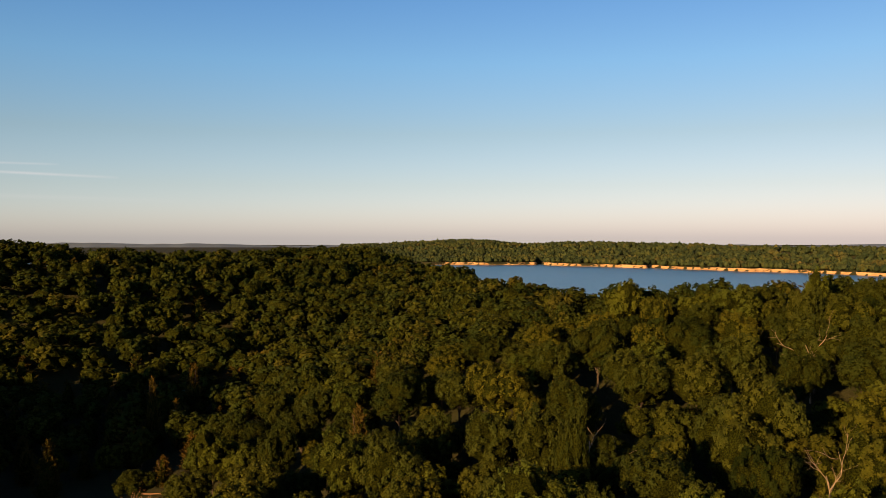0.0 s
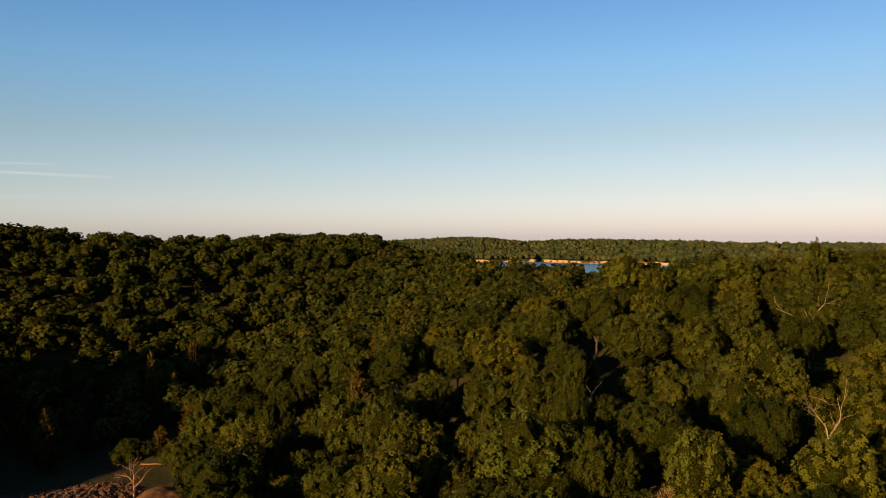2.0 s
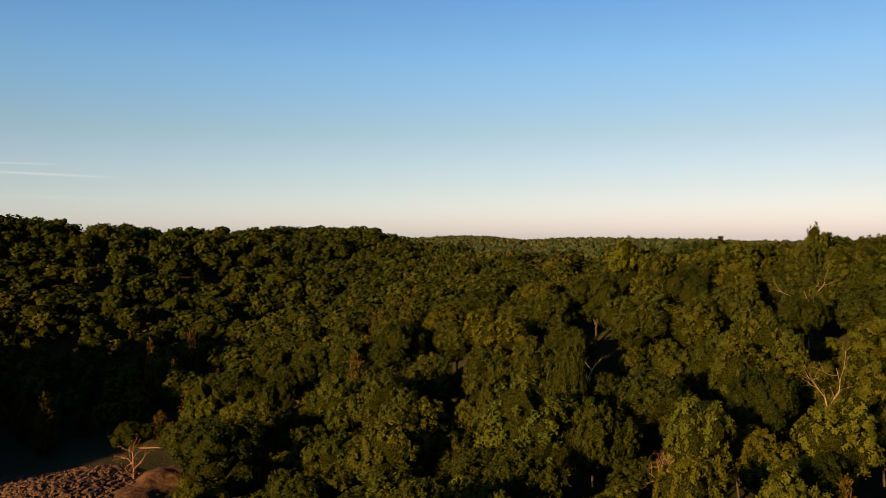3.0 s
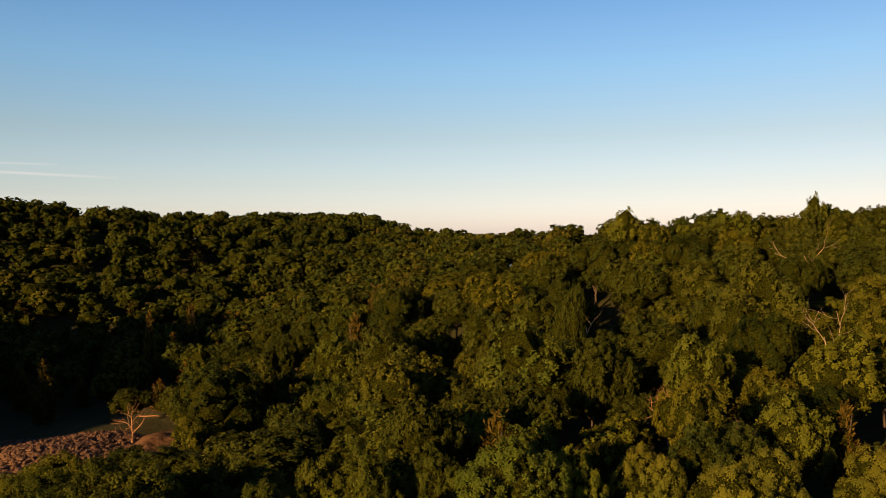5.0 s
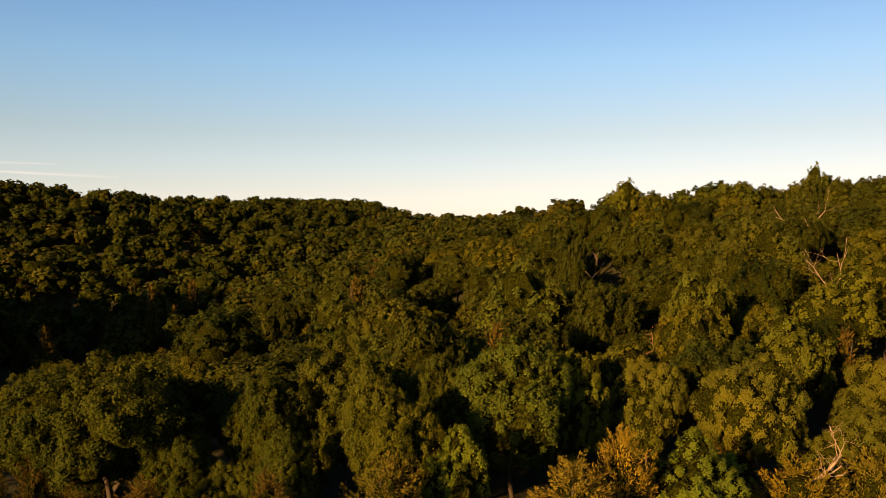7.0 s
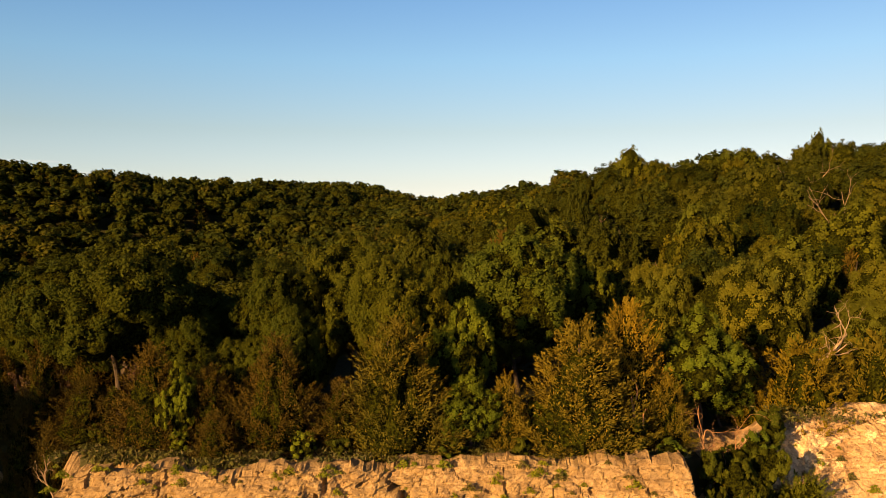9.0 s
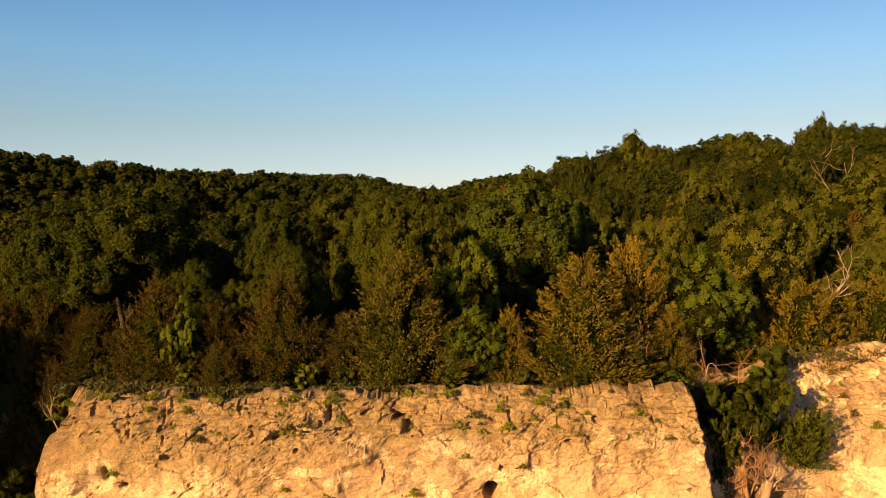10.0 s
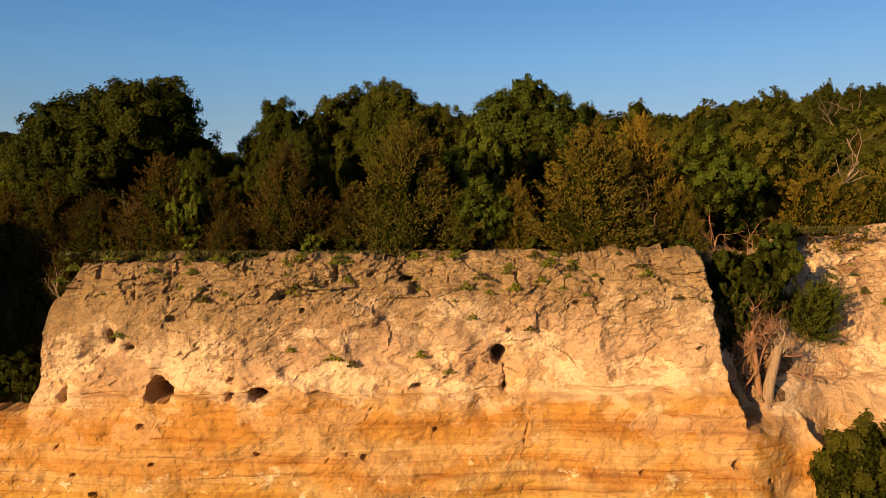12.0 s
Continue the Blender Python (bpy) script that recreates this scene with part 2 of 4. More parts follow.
def rock_material():
    """Weathered grey-tan cap, cream middle beds and ochre lower beds of a limestone bluff."""
    k = Mat("limestone", 0.95, 0.1)
    g = k.n.new("ShaderNodeNewGeometry")
    sep = k.n.new("ShaderNodeSeparateXYZ")
    k.l.new(g.outputs["Position"], sep.inputs[0])
    warp = k.noise(0.3, 7, 0.66, k.pos(0.8, 0.8, 1.1))
    zz = k.math("ADD", sep.outputs[2], k.math("MULTIPLY", k.math("SUBTRACT", warp, 0.5), 4.2))
    west = k.math("MULTIPLY", k.math("DIVIDE", k.math("SUBTRACT", -1.0, sep.outputs[0]), 9.0, True), 0.08)
    h = k.math("ADD", k.math("DIVIDE", zz, 14.0), k.math("MULTIPLY", west, k.math("DIVIDE", k.math("SUBTRACT", sep.outputs[2], 8.4), 1.6, True)))
    east = k.math("DIVIDE", k.math("SUBTRACT", sep.outputs[0], 9.8), 2.5, True)
    h = k.math("MAXIMUM", h, k.math("MINIMUM", k.math("ADD", h, k.math("MULTIPLY", east, 0.13)), 0.66))
    h = k.math("MINIMUM", h, k.math("SUBTRACT", 1.1, k.math("MULTIPLY", east, 0.31)))
    beds = k.ramp(h, [(0.0, (0.392, 0.215, 0.075)), (0.33, (0.51, 0.29, 0.065)), (0.37, (0.57, 0.38, 0.16)), (0.41, (0.49, 0.245, 0.05)), (0.46, (0.58, 0.37, 0.15)), (0.49, (0.52, 0.28, 0.068)), (0.54, (0.48, 0.235, 0.048)),
                      (0.575, (0.55, 0.33, 0.12)), (0.61, (0.6, 0.4, 0.22)), (0.69, (0.6, 0.42, 0.27)), (0.76, (0.52, 0.365, 0.235)), (0.84, (0.37, 0.262, 0.14)), (1.0, (0.295, 0.207, 0.108))])
    low = k.ramp(h, [(0.5, (1, 1, 1)), (0.62, (0.12, 0.12, 0.12))])
    bands = k.noise(1.0, 5, 0.62, k.pos(0.06, 0.06, 2.4))
    c = k.mix(k.math("MULTIPLY", low, 0.8), beds, k.mix(1.0, beds, k.ramp(bands, [(0.34, (0.62, 0.48, 0.38)), (0.46, (0.97, 0.93, 0.88)), (0.54, (1, 1, 1)), (0.64, (1.15, 1.22, 1.34))]), "MULTIPLY"))
    thin = k.noise(1.0, 4, 0.6, k.pos(0.2, 0.2, 9.0))
    c = k.mix(k.math("MULTIPLY", low, 0.6), c, k.mix(1.0, c, k.ramp(thin, [(0.36, (0.72, 0.58, 0.48)), (0.47, (1, 1, 1)), (0.66, (1.1, 1.13, 1.2))]), "MULTIPLY"))
    blotch = k.noise(0.5, 8, 0.62)
    c = k.mix(0.7, c, k.ramp(blotch, [(0.34, (0.7, 0.6, 0.52)), (0.44, (0.95, 0.92, 0.9)), (0.52, (1, 1, 1)), (0.66, (1.12, 1.15, 1.2))]), "MULTIPLY")
    # fresh cream faces where slabs have come away, with sharp edges
    chalk = k.math("MULTIPLY", k.ramp(k.noise(0.5, 9, 0.66, k.pos(0.75, 0.75, 1.3)), [(0.515, (0, 0, 0)), (0.53, (1, 1, 1))]), k.ramp(h, [(0.4, (0.0, 0.0, 0.0)), (0.55, (0.25, 0.25, 0.25)), (0.63, (0.8, 0.8, 0.8)), (0.8, (0.7, 0.7, 0.7)), (0.86, (0.1, 0.1, 0.1))]))
    c = k.mix(chalk, c, (0.84, 0.65, 0.45))
    # whitish flakes low on the face
    flake = k.math("MULTIPLY", k.ramp(k.noise(1.3, 8, 0.72, k.pos(1, 1, 1.4)), [(0.6, (0, 0, 0)), (0.62, (1, 1, 1))]), k.ramp(h, [(0.36, (0.7, 0.7, 0.7)), (0.5, (0.15, 0.15, 0.15))]))
    c = k.mix(flake, c, (0.86, 0.72, 0.52))
    # grey lichen and weather stains, thickest on the cap rock
    stain = k.math("MULTIPLY", k.ramp(k.noise(1.7, 9, 0.72), [(0.46, (0, 0, 0)), (0.58, (1, 1, 1))]), k.ramp(h, [(0.68, (0.1, 0.1, 0.1)), (0.84, (0.62, 0.62, 0.62))]))
    c = k.mix(stain, c, (0.21, 0.15, 0.095))
    streak = k.math("MULTIPLY", k.ramp(k.noise(1.0, 6, 0.65, k.pos(1.7, 1.7, 0.22)), [(0.54, (0, 0, 0)), (0.66, (1, 1, 1))]), k.ramp(h, [(0.6, (0.1, 0.1, 0.1)), (0.8, (0.4, 0.4, 0.4))]))
    c = k.mix(streak, c, (0.28, 0.18, 0.1))
    fine = k.noise(7, 8, 0.72)
    c = k.mix(0.55, c, k.ramp(fine, [(0.3, (0.5, 0.42, 0.36)), (0.41, (0.97, 0.96, 0.95)), (0.7, (1.08, 1.08, 1.08))]), "MULTIPLY")
    pits = k.ramp(k.noise(3.4, 7, 0.68, k.pos(1, 1, 1.6)), [(0.3, (0.16, 0.11, 0.08)), (0.335, (1, 1, 1))])
    c = k.mix(0.85, c, pits, "MULTIPLY")
    speck = k.math("MULTIPLY", k.ramp(k.noise(12, 8, 0.75), [(0.44, (1, 1, 1)), (0.5, (0, 0, 0))]), k.ramp(h, [(0.55, (0.06, 0.06, 0.06)), (0.82, (0.42, 0.42, 0.42))]))
    c = k.mix(speck, c, (0.14, 0.095, 0.06))
    k.color(k.mix(1.0, c, (0.85, 0.83, 0.77), "MULTIPLY"))
    k.bump(k.math("ADD", fine, k.math("MULTIPLY", k.noise(20, 5, 0.65), 0.6)), 0.6, 0.12)
    return k.m


ROCK = rock_material()


# ---------- mesh helpers ----------
def mesh_from(name, verts, faces, material, smooth=False, inner=None):
    """verts: n x 3; faces: m x 3 or m x 4 (numpy), or a list of such arrays."""
    me = bpy.data.meshes.new(name)
    fs = faces if isinstance(faces, list) else [faces]
    verts = np.asarray(verts, np.float32)
    loops = np.concatenate([f.ravel() for f in fs]).astype(np.int32)
    sizes = np.concatenate([np.full(len(f), f.shape[1]) for f in fs]).astype(np.int32)
    me.vertices.add(len(verts))
    me.vertices.foreach_set("co", verts.ravel())
    me.loops.add(len(loops))
    me.loops.foreach_set("vertex_index", loops)
    me.polygons.add(len(sizes))
    me.polygons.foreach_set("loop_start", np.concatenate([[0], np.cumsum(sizes)[:-1]]).astype(np.int32))
    me.polygons.foreach_set("loop_total", sizes)
    me.polygons.foreach_set("use_smooth", np.full(len(sizes), smooth))
    me.update(calc_edges=True)
    me.materials.append(material)
    if inner:
        me.materials.append(inner)
        me.polygons.foreach_set("material_index", (sizes == 3).astype(np.int32))
    return me


def part(name, me, parent, label=""):
    ob = new(name, me)
    ob.parent = parent
    return tagged(ob, label)


def join(pieces):
    """Joins (verts, quads, tris) pieces."""
    vs, qs, ts, n = [], [], [], 0
    for v, q, t in pieces:
        vs.append(v)
        if len(q):
            qs.append(np.asarray(q) + n)
        if len(t):
            ts.append(np.asarray(t) + n)
        n += len(v)
    return np.concatenate(vs), [np.concatenate(a) for a in (qs, ts) if a]


def unit(v):
    return v / (np.linalg.norm(v, axis=-1, keepdims=True) + 1e-9)


def cards(p, d, size, rng, aspect=1.6):
    """Leaf-shaped quads at p, whose faces look along d, as verts and quads."""
    n = len(p)
    a = unit(np.cross(d, rng.normal(size=(n, 3))))
    b = np.cross(d, a)
    s = (size * rng.uniform(0.6, 1.35, n))[:, None]
    fold = d * s * 0.18
    v = np.stack([p - a * s * aspect * 0.5, p + b * s * 0.5 - fold, p + a * s * aspect * 0.5, p - b * s * 0.5 - fold], 1).reshape(-1, 3)
    return v, np.arange(4 * n).reshape(n, 4), np.zeros((0, 3), int)


def tube(points, radii, sides=7):
    """A tapered tube along a polyline."""
    points = np.asarray(points, float)
    v, q = [], []
    for i, (p, r) in enumerate(zip(points, radii)):
        d = unit(points[min(i + 1, len(points) - 1)] - points[max(i - 1, 0)])
        a = unit(np.cross(d, (0.31, 0.95, 0.1)))
        b = np.cross(d, a)
        for j in range(sides):
            w = 2 * pi * j / sides
            v.append(p + r * (a * cos(w) + b * sin(w)))
    for i in range(len(points) - 1):
        for j in range(sides):
            q.append((i * sides + j, i * sides + (j + 1) % sides, (i + 1) * sides + (j + 1) % sides, (i + 1) * sides + j))
    return np.array(v), np.array(q), np.zeros((0, 3), int)


def ico(sub):
    bm = bmesh.new()
    bmesh.ops.create_icosphere(bm, subdivisions=sub, radius=1)
    v = np.array([x.co[:] for x in bm.verts])
    t = np.array([[x.index for x in f.verts] for f in bm.faces])
    bm.free()
    return v, t


ICO0, ICO1, ICO2 = ico(1), ico(2), ico(3)


# ---------- trees, each built once at about its true size ----------
def branch(start, way, length, radius, rng, bend=0.25, n=5, end=0.25):
    pts, p, d = [np.array(start, float)], np.array(start, float), unit(np.array(way, float))
    for i in range(n):
        d = unit(d + rng.normal(size=3) * bend)
        p = p + d * length / n
        pts.append(p)
    return pts, np.linspace(radius, radius * end, n + 1)


def broadleaf_pieces(rng, height, radius, leaves, leaf, masses=7, core_sub=ICO1, low=0.2, clumps=60, core=0.8, flutter=0.4, point=0.0):
    """A domed, uneven crown: a few large masses of foliage set with leafy clumps, over a forked trunk."""
    mid, half = height * (1 + low) / 2, height * (1 - low) / 2
    size = np.array((radius, radius, half))
    c, r = [(0.0, 0.0, 0.0)], [0.6]
    for i in range(masses):
        th, u = 2.39996 * i + rng.uniform(-0.5, 0.5), rng.uniform(-0.55, 0.85)
        w, q = math.sqrt(1 - u * u), rng.uniform(0.42, 0.62)
        w *= 1 - point * max(u, 0)
        c.append((q * w * cos(th), q * w * sin(th), q * u))
        r.append(rng.uniform(0.3, 0.46) * (1 - 0.4 * point * max(u, 0)))
    if point:
        c.append((0, 0, 0.62)), r.append(0.3)
    c, r = np.array(c), np.array(r)
    # clumps on the outside of the masses
    j = rng.choice(len(r), clumps * 8, p=r ** 2 / np.sum(r ** 2))
    d = unit(rng.normal(size=(len(j), 3)) + (0, 0, 0.25))
    p = c[j] + d * (r[j] * rng.uniform(0.86, 1.06, len(j)))[:, None]
    free = np.linalg.norm(p[:, None] - c[None], axis=2) / r[None]
    free[np.arange(len(j)), j] = 9
    pick = np.where((free.min(1) > 0.95) & (p[:, 2] > -0.8))[0][:clumps]
    kc, kn = p[pick], d[pick]
    kr = rng.uniform(0.07, 0.17, len(pick)) * (80 / max(len(pick), 80)) ** 0.3
    crown = []
    for cc, rr in zip(c, r):
        v = core_sub[0] * rr * core * (1 + 0.1 * rng.normal(size=(len(core_sub[0]), 1))) + cc
        crown.append((v * size + (0, 0, mid), np.zeros((0, 4), int), core_sub[1]))
    pick = rng.choice(len(kr), leaves, p=kr ** 2 / np.sum(kr ** 2))
    d = unit(rng.normal(size=(leaves, 3)) + kn[pick] * 0.9 + (0, 0, 0.3))
    p = (kc[pick] + d * (kr[pick] * (rng.uniform(0.4, 1.05, leaves) + 0.4 * (rng.random(leaves) < 0.3) * rng.random(leaves)))[:, None]) * size + (0, 0, mid)
    face = unit(d * 0.8 + kn[pick] * 0.7 + rng.normal(size=p.shape) * flutter)
    crown.append(cards(p, face, leaf, rng))
    stem = [tube(*branch((0, 0, -0.6), (0, 0, 1), height * 0.7, height * 0.013 + 0.03, rng, 0.07))]
    for cc in c[1:7] * size * 0.9 + (0, 0, mid):
        s = np.array((0, 0, height * rng.uniform(0.18, 0.36)))
        stem.append(tube([s, s * 0.45 + cc * 0.55 + rng.normal(size=3) * 0.15, cc], [height * 0.011 + 0.02, height * 0.008, 0.02], 5))
    return crown, stem


def cedar_pieces(rng, height, radius, plumes, per, leaf, low=0.03, peak=0.62, core_ico=None):
    """A conical red cedar of feathery upswept plumes."""
    crown = []
    lean = rng.uniform(0, 2 * pi)
    for i in range(plumes):
        u = (i + rng.random()) / plumes
        u = 1 - (1 - u) ** 0.7
        z = height * (low + (1 - low) * u * 0.92)
        th = 2.39996 * i + rng.uniform(-0.5, 0.5)
        bulge = 1 + 0.16 * sin(2 * th + lean + 4 * u) + 0.13 * sin(5 * th + 11 * u)
        rr = radius * bulge * min(1.0, (u * 4 + 0.6)) * (1 - u) ** peak * rng.uniform(0.55, 1.04)
        o = np.array((cos(th), sin(th), 0))
        axis = unit(o * (0.55 + 0.35 * (1 - u)) + (0, 0, 0.85) + rng.normal(size=3) * 0.2)
        ln = (height * 0.5 + radius) * rng.uniform(0.13, 0.27) * (1.1 - 0.35 * u)
        tip = o * rr + (0, 0, z + ln * 0.3)
        t = rng.random(per) ** 0.9
        wob = rng.normal(size=(per, 3)) * (ln * 0.125 * np.minimum(1, t * 2.2 + 0.12))[:, None]
        p = tip - axis * (ln * t)[:, None] * 1.4 + axis * ln * 0.4 + wob
        face = unit(rng.normal(size=(per, 3)) * 0.5 + o + wob / ln * 3 + (0, 0, 0.15))
        a = unit(axis + wob / ln * 3.5 + rng.normal(size=(per, 3)) * 0.28)
        b = unit(np.cross(face, a))
        s = (leaf * rng.uniform(0.6, 1.4, per))[:, None]
        v = np.stack([p - a * s, p + b * s * 0.32, p + a * s, p - b * s * 0.32], 1).reshape(-1, 3)
        crown.append((v, np.arange(4 * per).reshape(per, 4), np.zeros((0, 3), int)))
    ico_v, ico_f = core_ico or ICO2
    core = ico_v.copy()
    zz = (core[:, 2] + 1) / 2
    core[:, :2] *= (radius * 0.6 * ((1.02 - zz) ** peak) / np.sqrt(1 - core[:, 2] ** 2 + 0.12))[:, None]
    core[:, 2] = height * (low + 0.02 + 0.8 * zz)
    core[:, :2] *= 1 + 0.15 * rng.normal(size=(len(core), 1))
    crown.append((core, np.zeros((0, 4), int), ico_f))
    stem = [tube(*branch((0, 0, -0.5), (0, 0, 1), height * 0.9, height * 0.022 + 0.03, rng, 0.04))]
    return crown, stem


def shrub_pieces(rng, height, radius, leaves, leaf):
    crown, stem = broadleaf_pieces(rng, height, radius, leaves, leaf, 6, ICO1, 0.0, 40, 0.7)
    return crown, stem[:4]


def tree_thing(name, pieces, leaves, label, category, group):
    base = new(name)
    for part_name, ps, mat in (("trunk", pieces[1], BARK), ("crown", pieces[0], leaves)):
        v, f = join(ps)
        part(part_name, mesh_from(part_name, v, f, mat, part_name == "trunk", INNER_SHADE if part_name == "crown" else None), base)
    return tagged(base, label, category, group)


def limbs(rng, start, way, length, radius, depth, bend=0.22, fork=(2, 4), spread=0.7, sides=6):
    """A bare limb that forks again and again, as tube pieces."""
    pts, rad = branch(start, way, length, radius, rng, bend, 5, 0.45)
    out = [tube(pts, rad, sides)]
    if depth > 0:
        for i in range(int(rng.integers(fork[0], fork[1] + 1))):
            j = int(rng.integers(2, 6))
            d = unit(unit(pts[j] - pts[j - 1]) + rng.normal(size=3) * spread + np.array((0, 0, 0.2)))
            out += limbs(rng, pts[j], d, length * rng.uniform(0.45, 0.75), rad[j] * 0.75, depth - 1, bend, fork, spread, max(4, sides - 1))
    return out


def bare_tree(name, x, y, z, height, radius, seed, material, label, category, depth=3, boughs=5, spread=0.7, way=(0, 0, 1), group=""):
    """A leafless tree or bush: a trunk and its boughs."""
    r = np.random.default_rng(seed)
    base = new(name)
    base.location = (x, y, z)
    pts, rad = branch((0, 0, -0.4), way, height * 0.75, radius, r, 0.1, 6, 0.4)
    v, f = join([tube(pts, rad, 8)])
    part("trunk", mesh_from("trunk", v, f, material, True), base)
    for i in range(boughs):
        j = int(r.integers(2, 7))
        d = unit(np.array((r.normal(), r.normal(), 0.9 + 0.5 * r.random())) * (spread, spread, 1))
        v, f = join(limbs(r, pts[j], d, height * r.uniform(0.3, 0.5), rad[j] * 0.7, depth - 1, 0.22, (2, 3), spread))
        part("bough", mesh_from("bough", v, f, material, True), base)
    return tagged(base, label, category, group)


# ---------- the lie of the land ----------
LAT_X, LAT_Y, SPREAD = (-160, -110, -60, -20, 20, 60, 110), (45, 90, 135, 180, 235, 300, 370), 42.0
SWELL = ((9.9, -0.4, 11.2, -6.4, 15.6, 34.2, 11.9), (13.5, 5.1, 10.7, -7.9, 24.1, -21.9, 16.6), (-3.4, -14.0, 1.3, -4.4, 2.7, 37.3, 11.9),
         (17.8, 1.8, 0.3, 0.4, 0.8, -15.9, -6.5), (-4.4, -0.3, 10.8, 11.7, 9.9, 30.3, 5.0), (7.9, -1.3, -3.2, 8.6, -15.1, -7.2, -16.7),
         (6.9, 18.7, 14.0, 10.1, 8.3, -2.9, -14.9))


def sstep(a, b, x):
    t = np.clip((np.asarray(x, float) - a) / (b - a), 0, 1)
    return t * t * (3 - 2 * t)


def bluff_line(x):
    """y of the brink of the bluff at x."""
    x = np.asarray(x, float)
    y = 30.3 + 0.35 * np.sin(x * 0.31 + 0.5)
    y = y + 3.7 * sstep(9.6, 12.0, x) + 1.2 * sstep(14, 30, x) * np.sin(x * 0.2)
    y = y + 1.2 * np.exp(-((x - 11.4) / 1.1) ** 2)
    return y + 7.0 * sstep(-14.4, -16.2, x) + 6 * sstep(-17, -45, x)


def far_shore(x):
    x = np.asarray(x, float)
    y = 1380 - 0.12 * np.minimum(x, 170) - 1.1 * np.clip(x - 170, 0, 310) - 2.2 * np.maximum(x - 480, 0)
    y = y + 7 * np.sin(x / 17.0) + 5 * np.sin(x / 7.3 + 1) + 60 * np.exp(-((x - 160) / 7) ** 2) + 60 * np.exp(-((x - 305) / 8) ** 2)
    return np.maximum(y, 560)


def ground_z(x, y):
    x, y = np.broadcast_arrays(np.asarray(x, float), np.asarray(y, float))
    z = np.zeros(x.shape)
    for cx, col in zip(LAT_X, SWELL):
        for cy, h in zip(LAT_Y, col):
            z = z + h * np.exp(-((x - cx) ** 2 + (y - cy) ** 2) / (2 * SPREAD ** 2))
    z = z + 22 * sstep(130, 230, x) * sstep(20, 90, y) * (1 - sstep(180, 300, y))
    z = z + 26 * sstep(-150, -260, x) * sstep(30, 160, y) * (1 - sstep(700, 1100, y))
    z = z - 0.6 * sstep(-30, -75, x) * sstep(215, 260, y) - 2.5 * sstep(-110, -150, x) * sstep(230, 270, y) + 4.5 * np.exp(-((x - 17) / 24) ** 2 - ((y - 240) / 30) ** 2)
    # unseen, west of the creek: dip lets sun in, shoulders shade the valley
    z = z - 11 * np.exp(-((x + 98) / 28) ** 2 - ((y - 62) / 34) ** 2) + 14 * np.exp(-((x + 118) / 27) ** 2 - ((y - 86) / 26) ** 2) + 5 * np.exp(-((x + 165) / 40) ** 2 - ((y - 95) / 40) ** 2)
    z = z + 9.0 * np.exp(-((x + 23) / 22) ** 2 - ((y - 337) / 30) ** 2)
    z = z + 1.2 * np.exp(-((x - 46) / 20) ** 2 - ((y - 144) / 13) ** 2) + 1.6 * np.exp(-((x - 64) / 13) ** 2 - ((y - 124) / 14) ** 2) - 2.6 * sstep(154, 172, y) * sstep(22, 36, x)
    z = z + 3.1 * np.exp(-((x - 36) / 27) ** 2 - ((y - 226) / 22) ** 2)
    z = z - 2.2 * np.exp(-((x - 62) / 34) ** 2 - ((y - 132) / 40) ** 2)
    # low bench beside the bluff and the flat of the creek bed
    z = z - 5.3 * sstep(-14.6, -16.4, x) * sstep(-52, -36, x) * (1 - sstep(34, 42, y))
    flat = np.exp(-(((x + 48) / 25) ** 2 + ((y - 117) / 23) ** 2) ** 2)
    z = z * (1 - flat) + flat * (2.6 + 0.03 * (y - 120))
    # unseen gap cut towards the sun so that it reaches the gravel
    sun_gap = np.exp(-(((x + 48) * 0.82 - (y - 118) * 0.57) / 14) ** 4) * sstep(-44, -56, x) * sstep(122, 112, y)
    z = z * (1 - sun_gap) + 2.2 * sun_gap
    z = z + 0.35 * np.sin(x * 0.31 + y * 0.13) * np.sin(y * 0.27 - x * 0.11)
    z = np.maximum(z, -4)
    edge = y - bluff_line(x)
    z = np.where((edge < 3.0) & (x < 11), np.minimum(z, 12.75), z)
    z = -3.0 + (z + 3.0) * sstep(1.2, 1.9, edge)
    # unseen knoll added to shade the trees left of the bluff
    shade_knoll = np.exp(-(((x + 58) / 21) ** 2 + ((y + 8) / 21) ** 2) ** 1.5) * sstep(-33.5, -38.5, 0.788 * x - 0.616 * y)
    z = np.where(y < 28, np.maximum(z, -3 + 25 * shade_knoll), z)
    rise = y - far_shore(x)
    far = np.where(rise > 0, np.minimum(4.2, rise * 0.55) + 21 * sstep(8, 300, rise) + 5 * np.sin(x / 190 + 1.0) * sstep(80, 400, rise)
                   + 3 * np.sin(x / 67 + y / 90) * sstep(60, 300, rise) - 6 * np.exp(-((x - 165) / 60) ** 2) * sstep(10, 200, rise), -4)
    far = np.where(rise > 0, far * (1 - 0.85 * sstep(430, 800, rise)) * (0.55 + 0.45 * sstep(-330, -170, x)), far)
    near = z * (1 - sstep(480, 560, y)) - 4 * sstep(480, 560, y)
    return np.where(y > 470, np.maximum(near, far), z)


def grid_faces(nx, ny):
    i = (np.arange(ny - 1)[:, None] * nx + np.arange(nx - 1)[None]).ravel()
    return np.stack([i, i + 1, i + nx + 1, i + nx], 1)


